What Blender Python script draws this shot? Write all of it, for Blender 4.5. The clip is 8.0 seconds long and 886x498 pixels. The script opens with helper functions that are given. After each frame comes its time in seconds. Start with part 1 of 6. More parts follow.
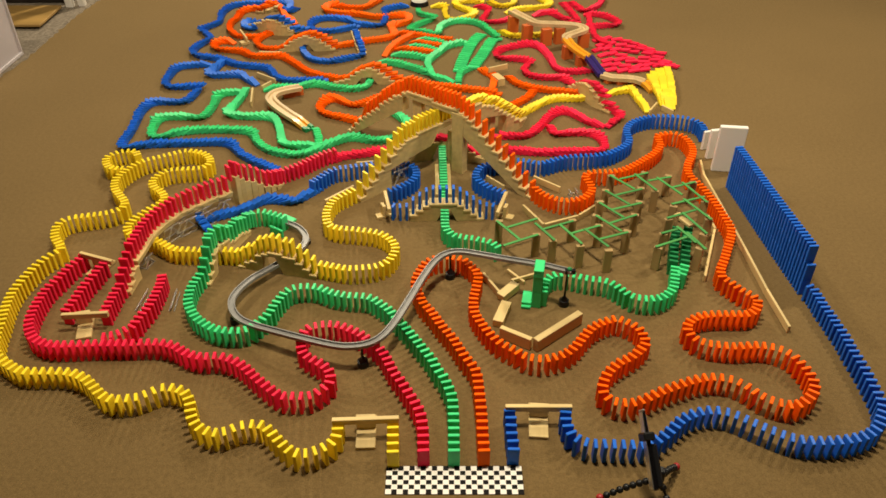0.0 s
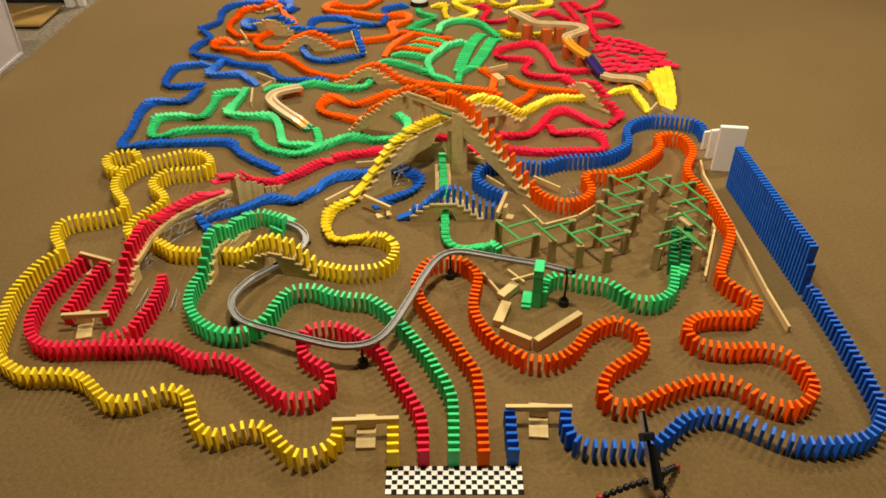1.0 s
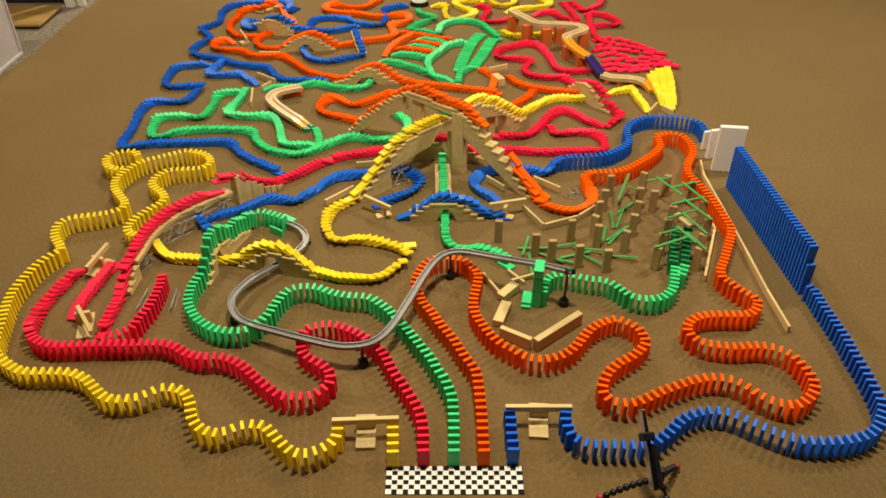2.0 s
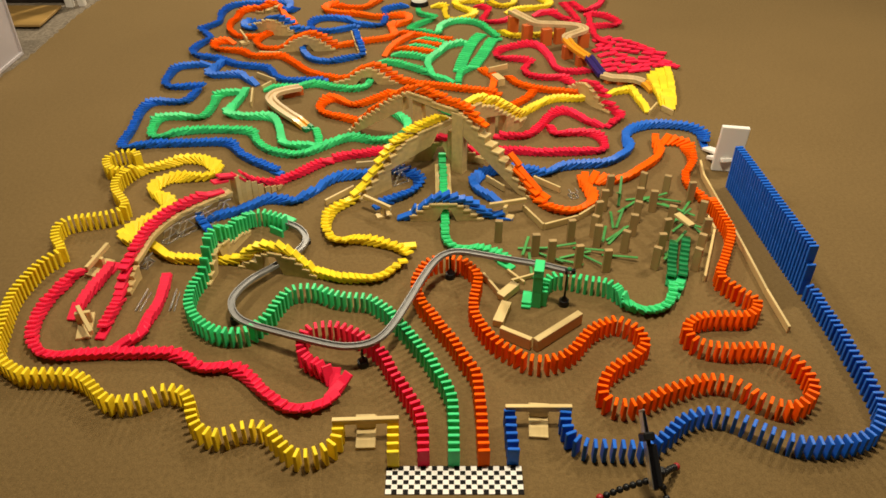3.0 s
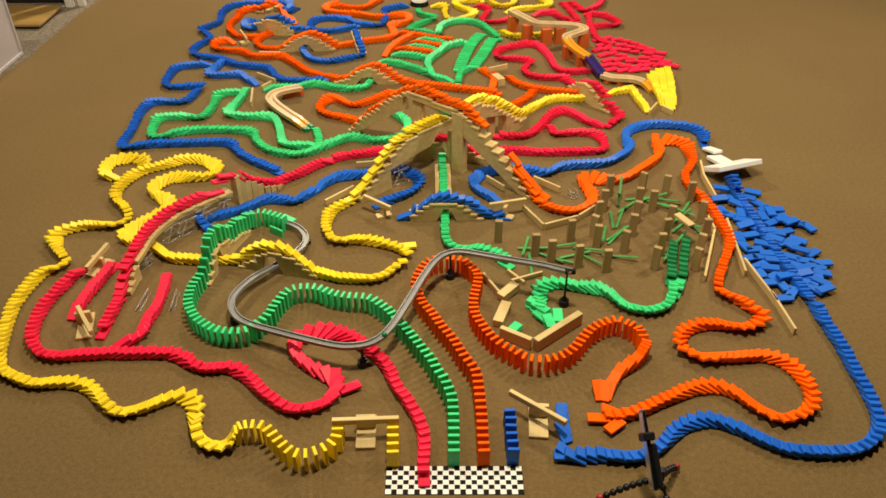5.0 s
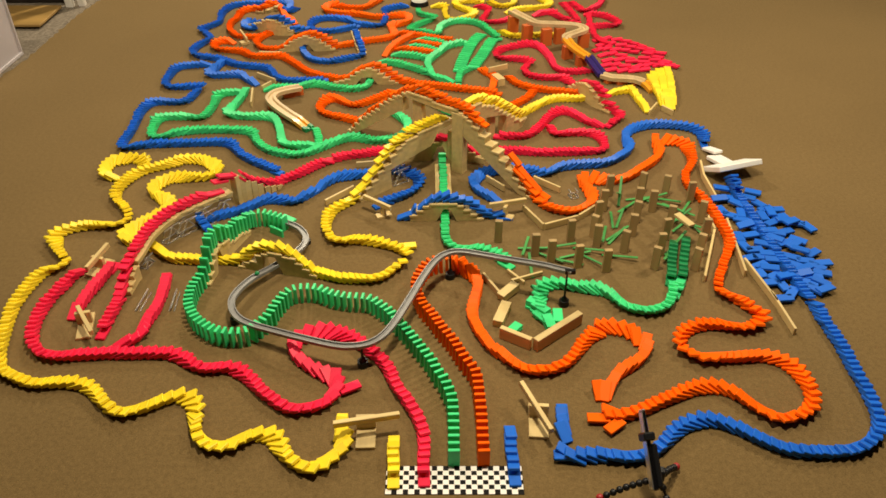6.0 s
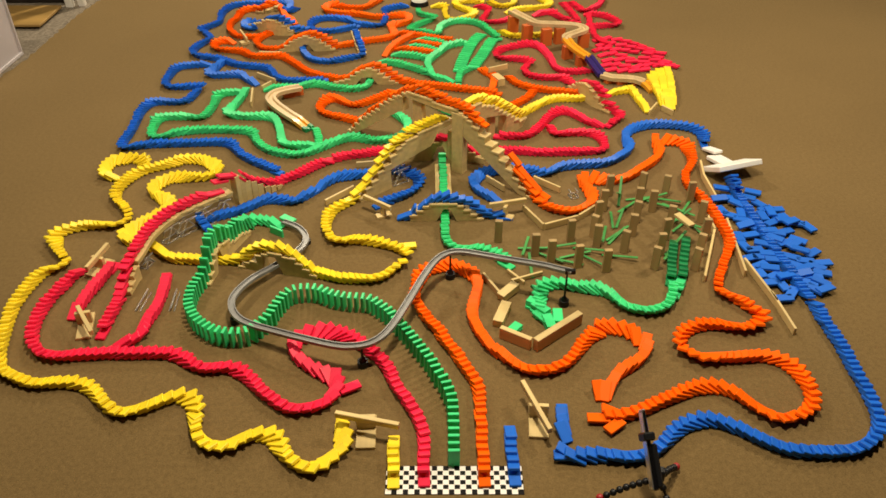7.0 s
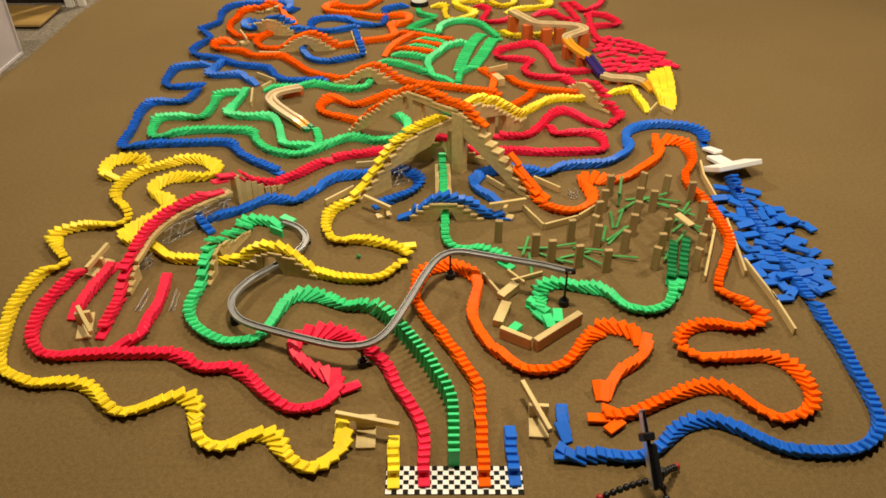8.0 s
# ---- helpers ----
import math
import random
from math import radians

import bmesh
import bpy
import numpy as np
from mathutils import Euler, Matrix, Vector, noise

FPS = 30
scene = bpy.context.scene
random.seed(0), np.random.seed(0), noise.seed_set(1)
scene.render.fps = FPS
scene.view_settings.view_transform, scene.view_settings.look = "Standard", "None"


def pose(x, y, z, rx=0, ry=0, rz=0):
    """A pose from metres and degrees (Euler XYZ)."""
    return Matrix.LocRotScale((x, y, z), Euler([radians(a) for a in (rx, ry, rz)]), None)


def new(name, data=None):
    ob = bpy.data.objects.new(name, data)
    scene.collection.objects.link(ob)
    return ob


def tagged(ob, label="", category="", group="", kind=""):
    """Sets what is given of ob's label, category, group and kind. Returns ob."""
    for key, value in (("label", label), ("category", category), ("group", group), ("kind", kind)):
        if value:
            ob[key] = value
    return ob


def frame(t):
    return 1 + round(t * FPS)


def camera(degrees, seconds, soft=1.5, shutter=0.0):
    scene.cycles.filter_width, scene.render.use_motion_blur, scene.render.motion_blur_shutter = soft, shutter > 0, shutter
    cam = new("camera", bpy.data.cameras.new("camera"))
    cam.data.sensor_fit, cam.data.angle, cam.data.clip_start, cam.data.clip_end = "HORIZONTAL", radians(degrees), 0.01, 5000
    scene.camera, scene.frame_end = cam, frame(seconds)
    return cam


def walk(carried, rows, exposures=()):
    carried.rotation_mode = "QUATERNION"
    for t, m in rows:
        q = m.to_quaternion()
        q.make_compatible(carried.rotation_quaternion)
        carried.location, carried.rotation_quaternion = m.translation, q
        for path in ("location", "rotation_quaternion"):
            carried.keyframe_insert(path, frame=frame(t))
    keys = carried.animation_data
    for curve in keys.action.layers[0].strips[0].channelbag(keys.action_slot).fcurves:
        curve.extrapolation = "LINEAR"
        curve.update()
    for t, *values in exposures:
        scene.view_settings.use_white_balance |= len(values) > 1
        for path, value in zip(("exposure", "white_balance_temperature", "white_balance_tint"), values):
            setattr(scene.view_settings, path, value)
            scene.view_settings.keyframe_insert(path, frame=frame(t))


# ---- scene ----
cam = camera(59.20, 8.0, soft=1.6)
here = pose(0, 0, 1.2910, 53.500, 0, 0.000)
walk(cam, [(0.0, here), (8.0, here)])

# ---- light: a windowless basement room with warm ceiling panels ----
world = bpy.data.worlds.new("world")
scene.world = world
world.use_nodes = True
world.node_tree.nodes["Background"].inputs[0].default_value = (1.0, 0.85, 0.66, 1)
world.node_tree.nodes["Background"].inputs[1].default_value = 0.002
scene.view_settings.exposure = 0.0


def ceiling_lamp(x, y, z, sx, sy, watts):
    data = bpy.data.lights.new("ceiling_lamp", "AREA")
    data.shape, data.size, data.size_y, data.energy = "RECTANGLE", sx, sy, watts
    data.color = (1.0, 0.865, 0.63)
    ob = new("ceiling_lamp", data)
    ob.matrix_world = pose(x, y, z)
    return ob


ceiling_lamp(2.0, 2.7, 2.36, 0.20, 0.20, 56)
ceiling_lamp(0.1, 1.4, 2.36, 0.20, 0.20, 61)
ceiling_lamp(-1.9, 2.0, 2.36, 0.20, 0.20, 26)
ceiling_lamp(-0.7, 5.0, 2.36, 0.20, 0.20, 104)


# ---- materials ----
def material(name, color, rough=0.5, metal=0.0, vary=0.0, grain=None, bump=0.0, bump_scale=200.0, coat=0.0, spec=0.5, island=False, glass=0.0):
    mat = bpy.data.materials.new(name)
    mat.use_nodes = True
    nt = mat.node_tree
    b = nt.nodes["Principled BSDF"]
    b.inputs["Roughness"].default_value = rough
    b.inputs["Metallic"].default_value = metal
    b.inputs["Coat Weight"].default_value = coat
    b.inputs["Specular IOR Level"].default_value = spec
    b.inputs["Transmission Weight"].default_value = glass
    b.inputs["Base Color"].default_value = (*color, 1)
    src = None
    if vary or grain:
        hsv = nt.nodes.new("ShaderNodeHueSaturation")
        hsv.inputs["Color"].default_value = (*color, 1)
        val = None
        if vary:
            info = nt.nodes.new("ShaderNodeNewGeometry" if island else "ShaderNodeObjectInfo")
            mr = nt.nodes.new("ShaderNodeMapRange")
            mr.inputs[3].default_value, mr.inputs[4].default_value = 1 - vary, 1 + vary
            nt.links.new(info.outputs["Random Per Island" if island else "Random"], mr.inputs[0])
            val = mr.outputs[0]
        if grain:
            scale, amount, stretch = grain
            tc = nt.nodes.new("ShaderNodeTexCoord")
            mp = nt.nodes.new("ShaderNodeMapping")
            mp.inputs["Scale"].default_value = stretch
            nt.links.new(tc.outputs["Object"], mp.inputs[0])
            nz = nt.nodes.new("ShaderNodeTexNoise")
            nz.inputs["Scale"].default_value, nz.inputs["Detail"].default_value = scale, 5
            nt.links.new(mp.outputs[0], nz.inputs["Vector"])
            mr2 = nt.nodes.new("ShaderNodeMapRange")
            mr2.inputs[1].default_value, mr2.inputs[2].default_value = 0.3, 0.7
            mr2.inputs[3].default_value, mr2.inputs[4].default_value = 1 - amount, 1 + amount
            nt.links.new(nz.outputs["Fac"], mr2.inputs[0])
            if val:
                mul = nt.nodes.new("ShaderNodeMath")
                mul.operation = "MULTIPLY"
                nt.links.new(val, mul.inputs[0])
                nt.links.new(mr2.outputs[0], mul.inputs[1])
                val = mul.outputs[0]
            else:
                val = mr2.outputs[0]
        nt.links.new(val, hsv.inputs["Value"])
        nt.links.new(hsv.outputs[0], b.inputs["Base Color"])
    if bump:
        tc2 = nt.nodes.new("ShaderNodeTexCoord")
        n2 = nt.nodes.new("ShaderNodeTexNoise")
        n2.inputs["Scale"].default_value, n2.inputs["Detail"].default_value = bump_scale, 4
        nt.links.new(tc2.outputs["Object"], n2.inputs["Vector"])
        bp = nt.nodes.new("ShaderNodeBump")
        bp.inputs["Strength"].default_value, bp.inputs["Distance"].default_value = bump, 0.002
        nt.links.new(n2.outputs["Fac"], bp.inputs["Height"])
        nt.links.new(bp.outputs[0], b.inputs["Normal"])
    return mat


# dark green: colour of marble and chute end; on the paired rows, green with shade in it
COLORS = {"yellow": (0.87, 0.655, 0.024), "orange": (0.90, 0.125, 0.003), "red": (0.82, 0.020, 0.070),
          "blue": (0.013, 0.128, 0.62), "green": (0.048, 0.63, 0.225), "white": (0.80, 0.78, 0.74), "dark green": (0.012, 0.21, 0.07)}
SHINE = {"yellow": 0.22, "orange": 0.05, "red": 0.16, "blue": 0.20, "green": 0.34, "white": 0.30, "dark green": 0.30}
PLASTIC = {k: material(k + "_plastic", c, rough=0.42, vary=0.08, bump=0.05, bump_scale=90, spec=SHINE[k]) for k, c in COLORS.items()}
PLASTIC_ROW = {k: material(k + "_plastic_row", c, rough=0.52, vary=0.12, island=True, spec=SHINE[k]) for k, c in COLORS.items()}
WOOD = material("maple_plank", (0.58, 0.43, 0.185), rough=0.55, vary=0.12, grain=(60, 0.14, (1, 0.08, 1)), bump=0.08, bump_scale=120)
WOOD_ROW = material("maple_plank_stack", (0.58, 0.43, 0.185), rough=0.55, vary=0.12, island=True, grain=(60, 0.14, (1, 1, 1)))
POST_WOOD = material("brown_post_wood", (0.37, 0.25, 0.105), rough=0.55, vary=0.12, grain=(60, 0.16, (1, 1, 0.08)), bump=0.08, bump_scale=120)
BEECH = material("beech_track", (0.58, 0.42, 0.22), rough=0.45, grain=(30, 0.15, (1, 0.2, 1)), bump=0.05)
ORANGE_BLOCK = material("orange_column", (0.60, 0.13, 0.022), rough=0.55, vary=0.1)
CLEAR = material("clear_plastic", (0.9, 0.9, 0.9), rough=0.08, glass=0.85)
BLACK = material("black_plastic", (0.006, 0.006, 0.007), rough=0.42, bump=0.05, spec=0.3)
GREY = material("grey_track_plastic", (0.235, 0.23, 0.225), rough=0.35, grain=(25, 0.12, (1, 1, 1)))
CHROME = material("brushed_metal", (0.92, 0.92, 0.93), rough=0.33, metal=1.0)
MAT_WHITE = material("card_white", (0.82, 0.79, 0.74), rough=0.7, grain=(40, 0.05, (1, 1, 1)))
MAT_BLACK = material("card_black", (0.010, 0.009, 0.009), rough=0.8, spec=0.15)
PURPLE = material("purple_plastic", (0.03, 0.015, 0.13), rough=0.45, spec=0.3)
AMBER = material("amber_plastic", (0.75, 0.33, 0.02), rough=0.3, bump=0.03)
# wall and ceiling tones are kept dark so little light bounces into shadows
WALL_PAINT = material("wall_paint", (0.15, 0.12, 0.085), rough=0.85, grain=(3, 0.06, (1, 1, 1)), bump=0.1)
CEILING_PAINT = material("ceiling_paint", (0.16, 0.145, 0.12), rough=0.9, grain=(3, 0.05, (1, 1, 1)))
TRIM_PAINT = material("white_trim_paint", (0.74, 0.70, 0.64), rough=0.5, grain=(6, 0.05, (1, 1, 1)))


def floor_material():
    mat = material("brown_carpet", (0.20, 0.125, 0.050), rough=0.95, spec=0.15)
    nt = mat.node_tree
    b = nt.nodes["Principled BSDF"]
    tc = nt.nodes.new("ShaderNodeTexCoord")
    fine, mid, big = (nt.nodes.new("ShaderNodeTexNoise") for _ in range(3))
    for n, s, d in ((fine, 300, 3), (mid, 95, 5), (big, 1.4, 3)):
        n.inputs["Scale"].default_value, n.inputs["Detail"].default_value = s, d
        nt.links.new(tc.outputs["Object"], n.inputs["Vector"])
    # the pile catches light at a low angle
    b.inputs["Sheen Weight"].default_value, b.inputs["Sheen Roughness"].default_value = 0.58, 0.5
    b.inputs["Sheen Tint"].default_value = (0.62, 0.46, 0.24, 1)
    ramp = nt.nodes.new("ShaderNodeValToRGB")
    ramp.color_ramp.elements[0].position, ramp.color_ramp.elements[1].position = 0.30, 0.72
    ramp.color_ramp.elements[0].color = (0.090, 0.056, 0.0200, 1)
    ramp.color_ramp.elements[1].color = (0.198, 0.128, 0.0505, 1)
    mix = nt.nodes.new("ShaderNodeMath")
    mix.operation = "MULTIPLY_ADD"
    mix.inputs[1].default_value = 0.45
    nt.links.new(fine.outputs["Fac"], mix.inputs[0])
    mul = nt.nodes.new("ShaderNodeMath")
    mul.operation = "MULTIPLY_ADD"
    mul.inputs[1].default_value = 0.35
    nt.links.new(mid.outputs["Fac"], mul.inputs[0])
    mul3 = nt.nodes.new("ShaderNodeMath")
    mul3.operation = "MULTIPLY"
    mul3.inputs[1].default_value = 0.22
    nt.links.new(big.outputs["Fac"], mul3.inputs[0])
    nt.links.new(mul3.outputs[0], mul.inputs[2])
    nt.links.new(mul.outputs[0], mix.inputs[2])
    nt.links.new(mix.outputs[0], ramp.inputs[0])
    nt.links.new(ramp.outputs[0], b.inputs["Base Color"])
    bp = nt.nodes.new("ShaderNodeBump")
    bp.inputs["Strength"].default_value, bp.inputs["Distance"].default_value = 0.35, 0.0015
    nt.links.new(fine.outputs["Fac"], bp.inputs["Height"])
    nt.links.new(bp.outputs[0], b.inputs["Normal"])
    return mat


CARPET = floor_material()
GREY_CARPET = material("grey_carpet", (0.21, 0.175, 0.135), rough=0.95, grain=(90, 0.35, (1, 1, 1)), bump=0.6, bump_scale=260, spec=0.1)

# ---- mesh helpers ----
GAP = 0.0166                        # from domino to domino
LAYER = 0.0075                      # a plank's thickness
W, T, H = 0.024, 0.0075, 0.048      # a domino's width, thickness and height


def mesh_of(bm, name, mat):
    me = bpy.data.meshes.new(name)
    bm.to_mesh(me)
    bm.free()
    me.materials.append(mat)
    return me


def box_bm(sx, sy, sz, bevel=0.0, cx=0.0, cy=0.0, cz=None, m=None):
    """A box of that size with its base at z 0 (or centred at cz), edges rounded."""
    bm = bmesh.new()
    bmesh.ops.create_cube(bm, size=1.0)
    for v in bm.verts:
        v.co = Vector((v.co.x * sx + cx, v.co.y * sy + cy, v.co.z * sz + (sz / 2 if cz is None else cz)))
    if bevel:
        bmesh.ops.bevel(bm, geom=bm.edges[:], offset=bevel, segments=1, affect="EDGES", profile=0.5)
    if m is not None:
        bm.transform(m)
    return bm


def join(bms):
    out = bmesh.new()
    for b in bms:
        me = bpy.data.meshes.new("tmp")
        b.to_mesh(me)
        b.free()
        out.from_mesh(me)
        bpy.data.meshes.remove(me)
    return out


def part(name, bm, mat, parent, label="", m=None):
    ob = new(name, mesh_of(bm, name, mat))
    ob.parent = parent
    if m is not None:
        ob.matrix_basis = m
    return tagged(ob, label)


def empty_thing(name, m, label, category, group=""):
    ob = new(name)
    ob.empty_display_size = 0.02
    ob.matrix_world = m
    return tagged(ob, label, category, group)


def mesh_thing(name, bm, mat, m, label, category, group="", kind=""):
    ob = new(name, mesh_of(bm, name, mat))
    ob.matrix_world = m
    return tagged(ob, label, category, group, kind)


def along(a, b, lift=0.0):
    """A pose at the middle of a to b, its y axis along them."""
    a, b = Vector(a), Vector(b)
    d = b - a
    return Matrix.Translation((a + b) / 2 + Vector((0, 0, lift))) @ Matrix.Rotation(math.atan2(-d.x, d.y), 4, "Z") @ Matrix.Rotation(math.atan2(d.z, math.hypot(d.x, d.y)), 4, "X")


# ---- rows of dominoes ----
FALLS = []        # (thing, rows) for motions()


def curve(points, step=0.002):
    """A smooth line through the points: samples, their arc lengths, and the arc length at each given point."""
    pts = [Vector((p[0], p[1], p[2] if len(p) > 2 else 0.0)) for p in points]
    ext = [2 * pts[0] - pts[1]] + pts + [2 * pts[-1] - pts[-2]]
    out, at, total = [pts[0]], [0.0], 0.0
    arcs = [0.0]
    for i in range(1, len(ext) - 2):
        p0, p1, p2, p3 = ext[i - 1:i + 3]
        n = max(2, int((p2 - p1).length / step))
        for k in range(1, n + 1):
            u = k / n
            q = 0.5 * ((2 * p1) + (p2 - p0) * u + (2 * p0 - 5 * p1 + 4 * p2 - p3) * u * u + (3 * p1 - p0 - 3 * p2 + p3) * u ** 3)
            total += (q.xy - out[-1].xy).length
            out.append(q)
            arcs.append(total)
        at.append(total)
    return out, arcs, at


def stations(points, gap, stretch=(), raised=None):
    """Places along the line at an even gap: (place, heading in radians, arc length), and the arc length at each given point.
    stretch: (first point, last point, gap) where the dominoes stand on steps, further apart."""
    out, arcs, at = curve(points)
    a = np.array(arcs)
    P = np.array([tuple(p) for p in out])
    # the rows were set a little wider apart towards the finish
    wider = np.interp(P[:, 1], (1.18, 1.42), (1.13, 1.0))
    spaced = gap * wider
    for first, last, g in stretch:
        spaced[(a >= at[first]) & (a <= at[last])] = g
    if raised:
        spaced[P[:, 2] > 0.006] = raised
    count = np.concatenate(([0.0], np.cumsum(np.diff(a) / spaced[1:])))
    n = max(1, round(count[-1]))
    res = []
    for i in range(n + 1):
        s = float(np.interp(count[-1] * i / n, count, a))
        q = Vector([float(np.interp(s, a, P[:, c])) for c in range(3)])
        lo, hi = max(0, s - 0.008), min(arcs[-1], s + 0.008)
        dx, dy = (float(np.interp(hi, a, P[:, c]) - np.interp(lo, a, P[:, c])) for c in (0, 1))
        if q.z > 0.003:
            q.z = max(1, round(q.z / LAYER)) * LAYER
        else:
            q.z = 0.0
        res.append((q, math.atan2(-dx, dy), s))
    return res, at


def settled(st, i, keep=0.0):
    """Place and heading of a fallen domino: its neighbours have pushed it into line."""
    near = [(st[j], w) for j, w in zip(range(i - 2, i + 4), (0.6, 1.0, 1.3, 1.3, 1.0, 0.6)) if 0 <= j < len(st)]
    yaw = math.atan2(sum(math.sin(n[1]) * w for n, w in near), sum(math.cos(n[1]) * w for n, w in near))
    if keep > 0:
        # in a sharp bend each one falls straight on, past the corner
        off = (st[i][1] - yaw + math.pi) % (2 * math.pi) - math.pi
        yaw += off * keep
    if 2 <= i < len(st) - 2:
        q = sum((st[j][0] * w for j, w in zip(range(i - 2, i + 3), (0.1, 0.22, 0.36, 0.22, 0.1))), Vector())
        q.z = st[i][0].z
    else:
        q = st[i][0]
    return q, yaw


def lean_of(i, st):
    """How far from upright a fallen domino of the row ends, in radians: it rests on the next one."""
    if i == len(st) - 1:
        return radians(90)
    d = (st[i + 1][0] - st[i][0])
    run = max(0.009, math.hypot(d.x, d.y))
    rest = math.asin(min(0.9, T / math.hypot(run, d.z))) + math.atan2(d.z, run)
    return radians(90) - max(radians(-38), min(radians(70), rest))


DOMINO = {}
for key, mat in PLASTIC.items():
    DOMINO[key] = mesh_of(box_bm(W, T, H, 0.0011, cy=-T / 2), key + "_domino", mat)


def domino(color, m, label, group):
    ob = new("domino", DOMINO[color])
    ob.matrix_world = m
    return tagged(ob, label, "domino", group)


def falling_row(color, points, keys, gap=GAP, label="", group="", fall=0.26, slide=None, thrown=(), stretch=(), shove=(), corner=0.6):
    """Standing dominoes along the points; the wave reaches control point k at time t for each (t, k) of keys."""
    st, at = stations(points, gap, stretch)
    ts = [k[0] for k in keys]
    ss = [at[k[1]] for k in keys]
    rnd = random.Random(group + label)
    # dominoes that a sharp bend threw out of the line: station -> place of the middle and heading
    out = {min(range(len(st)), key=lambda j: (st[j][0].xy - Vector(c)).length): (c, turn) for c, turn in thrown}
    for i, (q, yaw, s) in enumerate(st):
        t0 = float(np.interp(s, ss, ts))
        phi = lean_of(i, st)
        if q.z > 0.004 and 2 <= i < len(st) - 3:
            phi = sum(lean_of(j, st) for j in range(i - 2, i + 3)) / 5
        z = q.z
        twist = rnd.gauss(0, 0.02)
        foot = Vector((q.x, q.y, z)) + Vector((-math.sin(yaw), math.cos(yaw), 0)) * (T / 2)
        base = Matrix.Translation(foot) @ Matrix.Rotation(yaw + twist, 4, "Z")
        ob = domino(color, base, label, group)
        # in a bend a domino goes on straight ahead before it lies still
        turn = abs((st[min(i + 3, len(st) - 1)][1] - st[max(i - 1, 0)][1] + math.pi) % (2 * math.pi) - math.pi)
        push = 0.005 + (0.017 * min(1.0, turn / 1.5) if q.z < 0.004 else 0.0)
        if slide and at[slide[0]] <= s <= at[slide[1]]:
            # slid down the steps and came to rest lower on the flight
            j = min(len(st) - 2, next(n for n in range(i, len(st)) if st[n][2] >= s + slide[2]))
            low = st[j][0]
            phi = radians(90) + math.atan2(st[j][0].z - st[j + 1][0].z, st[j + 1][2] - st[j][2]) * 0.9
            foot_after = Vector((low.x + 0.008, low.y + 0.004, low.z + T * 1.2 + 0.004 * (i % 3)))
        else:
            foot_after = None
        q1, yaw1 = settled(st, i, corner * min(0.8, max(0.0, turn - 0.75) * 1.2))
        way = Vector((-math.sin(yaw1), math.cos(yaw1), 0))
        if foot_after is None:
            foot_after = Vector((q1.x, q1.y, z)) + way * (T / 2)
        after = Matrix.Translation(foot_after + Vector((-math.sin(yaw), math.cos(yaw), 0)) * push + Vector((rnd.gauss(0, 0.0007), rnd.gauss(0, 0.0007), 0))) @ Matrix.Rotation(yaw1 + rnd.gauss(0, 0.014), 4, "Z")

        for k, dx, dy, reach in shove:
            w = math.exp(-((s - at[k]) / reach) ** 2)
            after.translation += Vector((dx * w, dy * w, 0))
        if i in out:
            (cx, cy), turned = out[i]
            turned = radians(turned)
            after = Matrix.Translation((cx + math.sin(turned) * H / 2, cy - math.cos(turned) * H / 2, T)) @ Matrix.Rotation(turned, 4, "Z")
            phi = radians(90)

        def tip(a, m):
            return m @ Matrix.Rotation(-a, 4, "X")
        phi += rnd.gauss(0, 0.011) if i < len(st) - 1 and i not in out else 0
        if t0 <= 0:
            ph = min(1.0, -t0 / fall)
            if ph >= 1:
                FALLS.append((ob, [(0.0, tip(phi, after)), (8.0, tip(phi, after))]))
            else:
                FALLS.append((ob, [(0.0, tip(phi * ph ** 1.6, base)), (max(0.067, fall + t0), tip(phi, after)), (8.0, tip(phi, after))]))
            continue
        rows = [(0.0, base), (t0, base), (t0 + fall * 0.42, tip(phi * 0.26, base)), (t0 + fall * 0.78, tip(phi * 0.80, after)), (t0 + fall, tip(phi, after)), (8.0, tip(phi, after))]
        if t0 > 7.95:
            rows = [(0.0, base), (8.0, base)]
        elif rows[4][0] > 7.95:
            rows = rows[:5]
        FALLS.append((ob, rows))
    return st, at


def fallen_row(color, points, label, gap=0.0166, w=W, h=H, loose=0.045):
    """A row that lies toppled all along: one mesh of shingled dominoes."""
    st, at = stations(points, gap, raised=0.021)
    rnd = random.Random(label + color)
    verts, faces = [], []
    c = 0.0008
    corner = [(x, y, z) for x in (-w / 2, w / 2) for y in (-T, 0) for z in (0, h)]
    for i, (q, yaw, s) in enumerate(st):
        climb = st[min(i + 1, len(st) - 1)][0].z - q.z
        phi = min(lean_of(i, st) + radians(5 + (14 if climb > 0.004 else 0)), radians(82)) + rnd.gauss(0, 0.015)
        turn = abs((st[min(i + 3, len(st) - 1)][1] - st[max(i - 1, 0)][1] + math.pi) % (2 * math.pi) - math.pi)
        q, yaw = settled(st, i, min(0.5, turn * 0.5))
        m = Matrix.Translation(q) @ Matrix.Rotation(yaw + rnd.gauss(0, loose), 4, "Z") @ Matrix.Rotation(-phi, 4, "X")
        b = len(verts)
        verts += [tuple(m @ Vector(v)) for v in corner]
        faces += [tuple(b + k for k in f) for f in ((0, 1, 3, 2), (4, 6, 7, 5), (0, 4, 5, 1), (2, 3, 7, 6), (1, 5, 7, 3), (0, 2, 6, 4))]
    me = bpy.data.meshes.new("toppled_domino_row")
    me.from_pydata(verts, [], faces)
    me.materials.append(PLASTIC_ROW[color])
    tagged(new("toppled_domino_row", me), label, "dominoes", "toppled rows", "stuff")
    return st, at


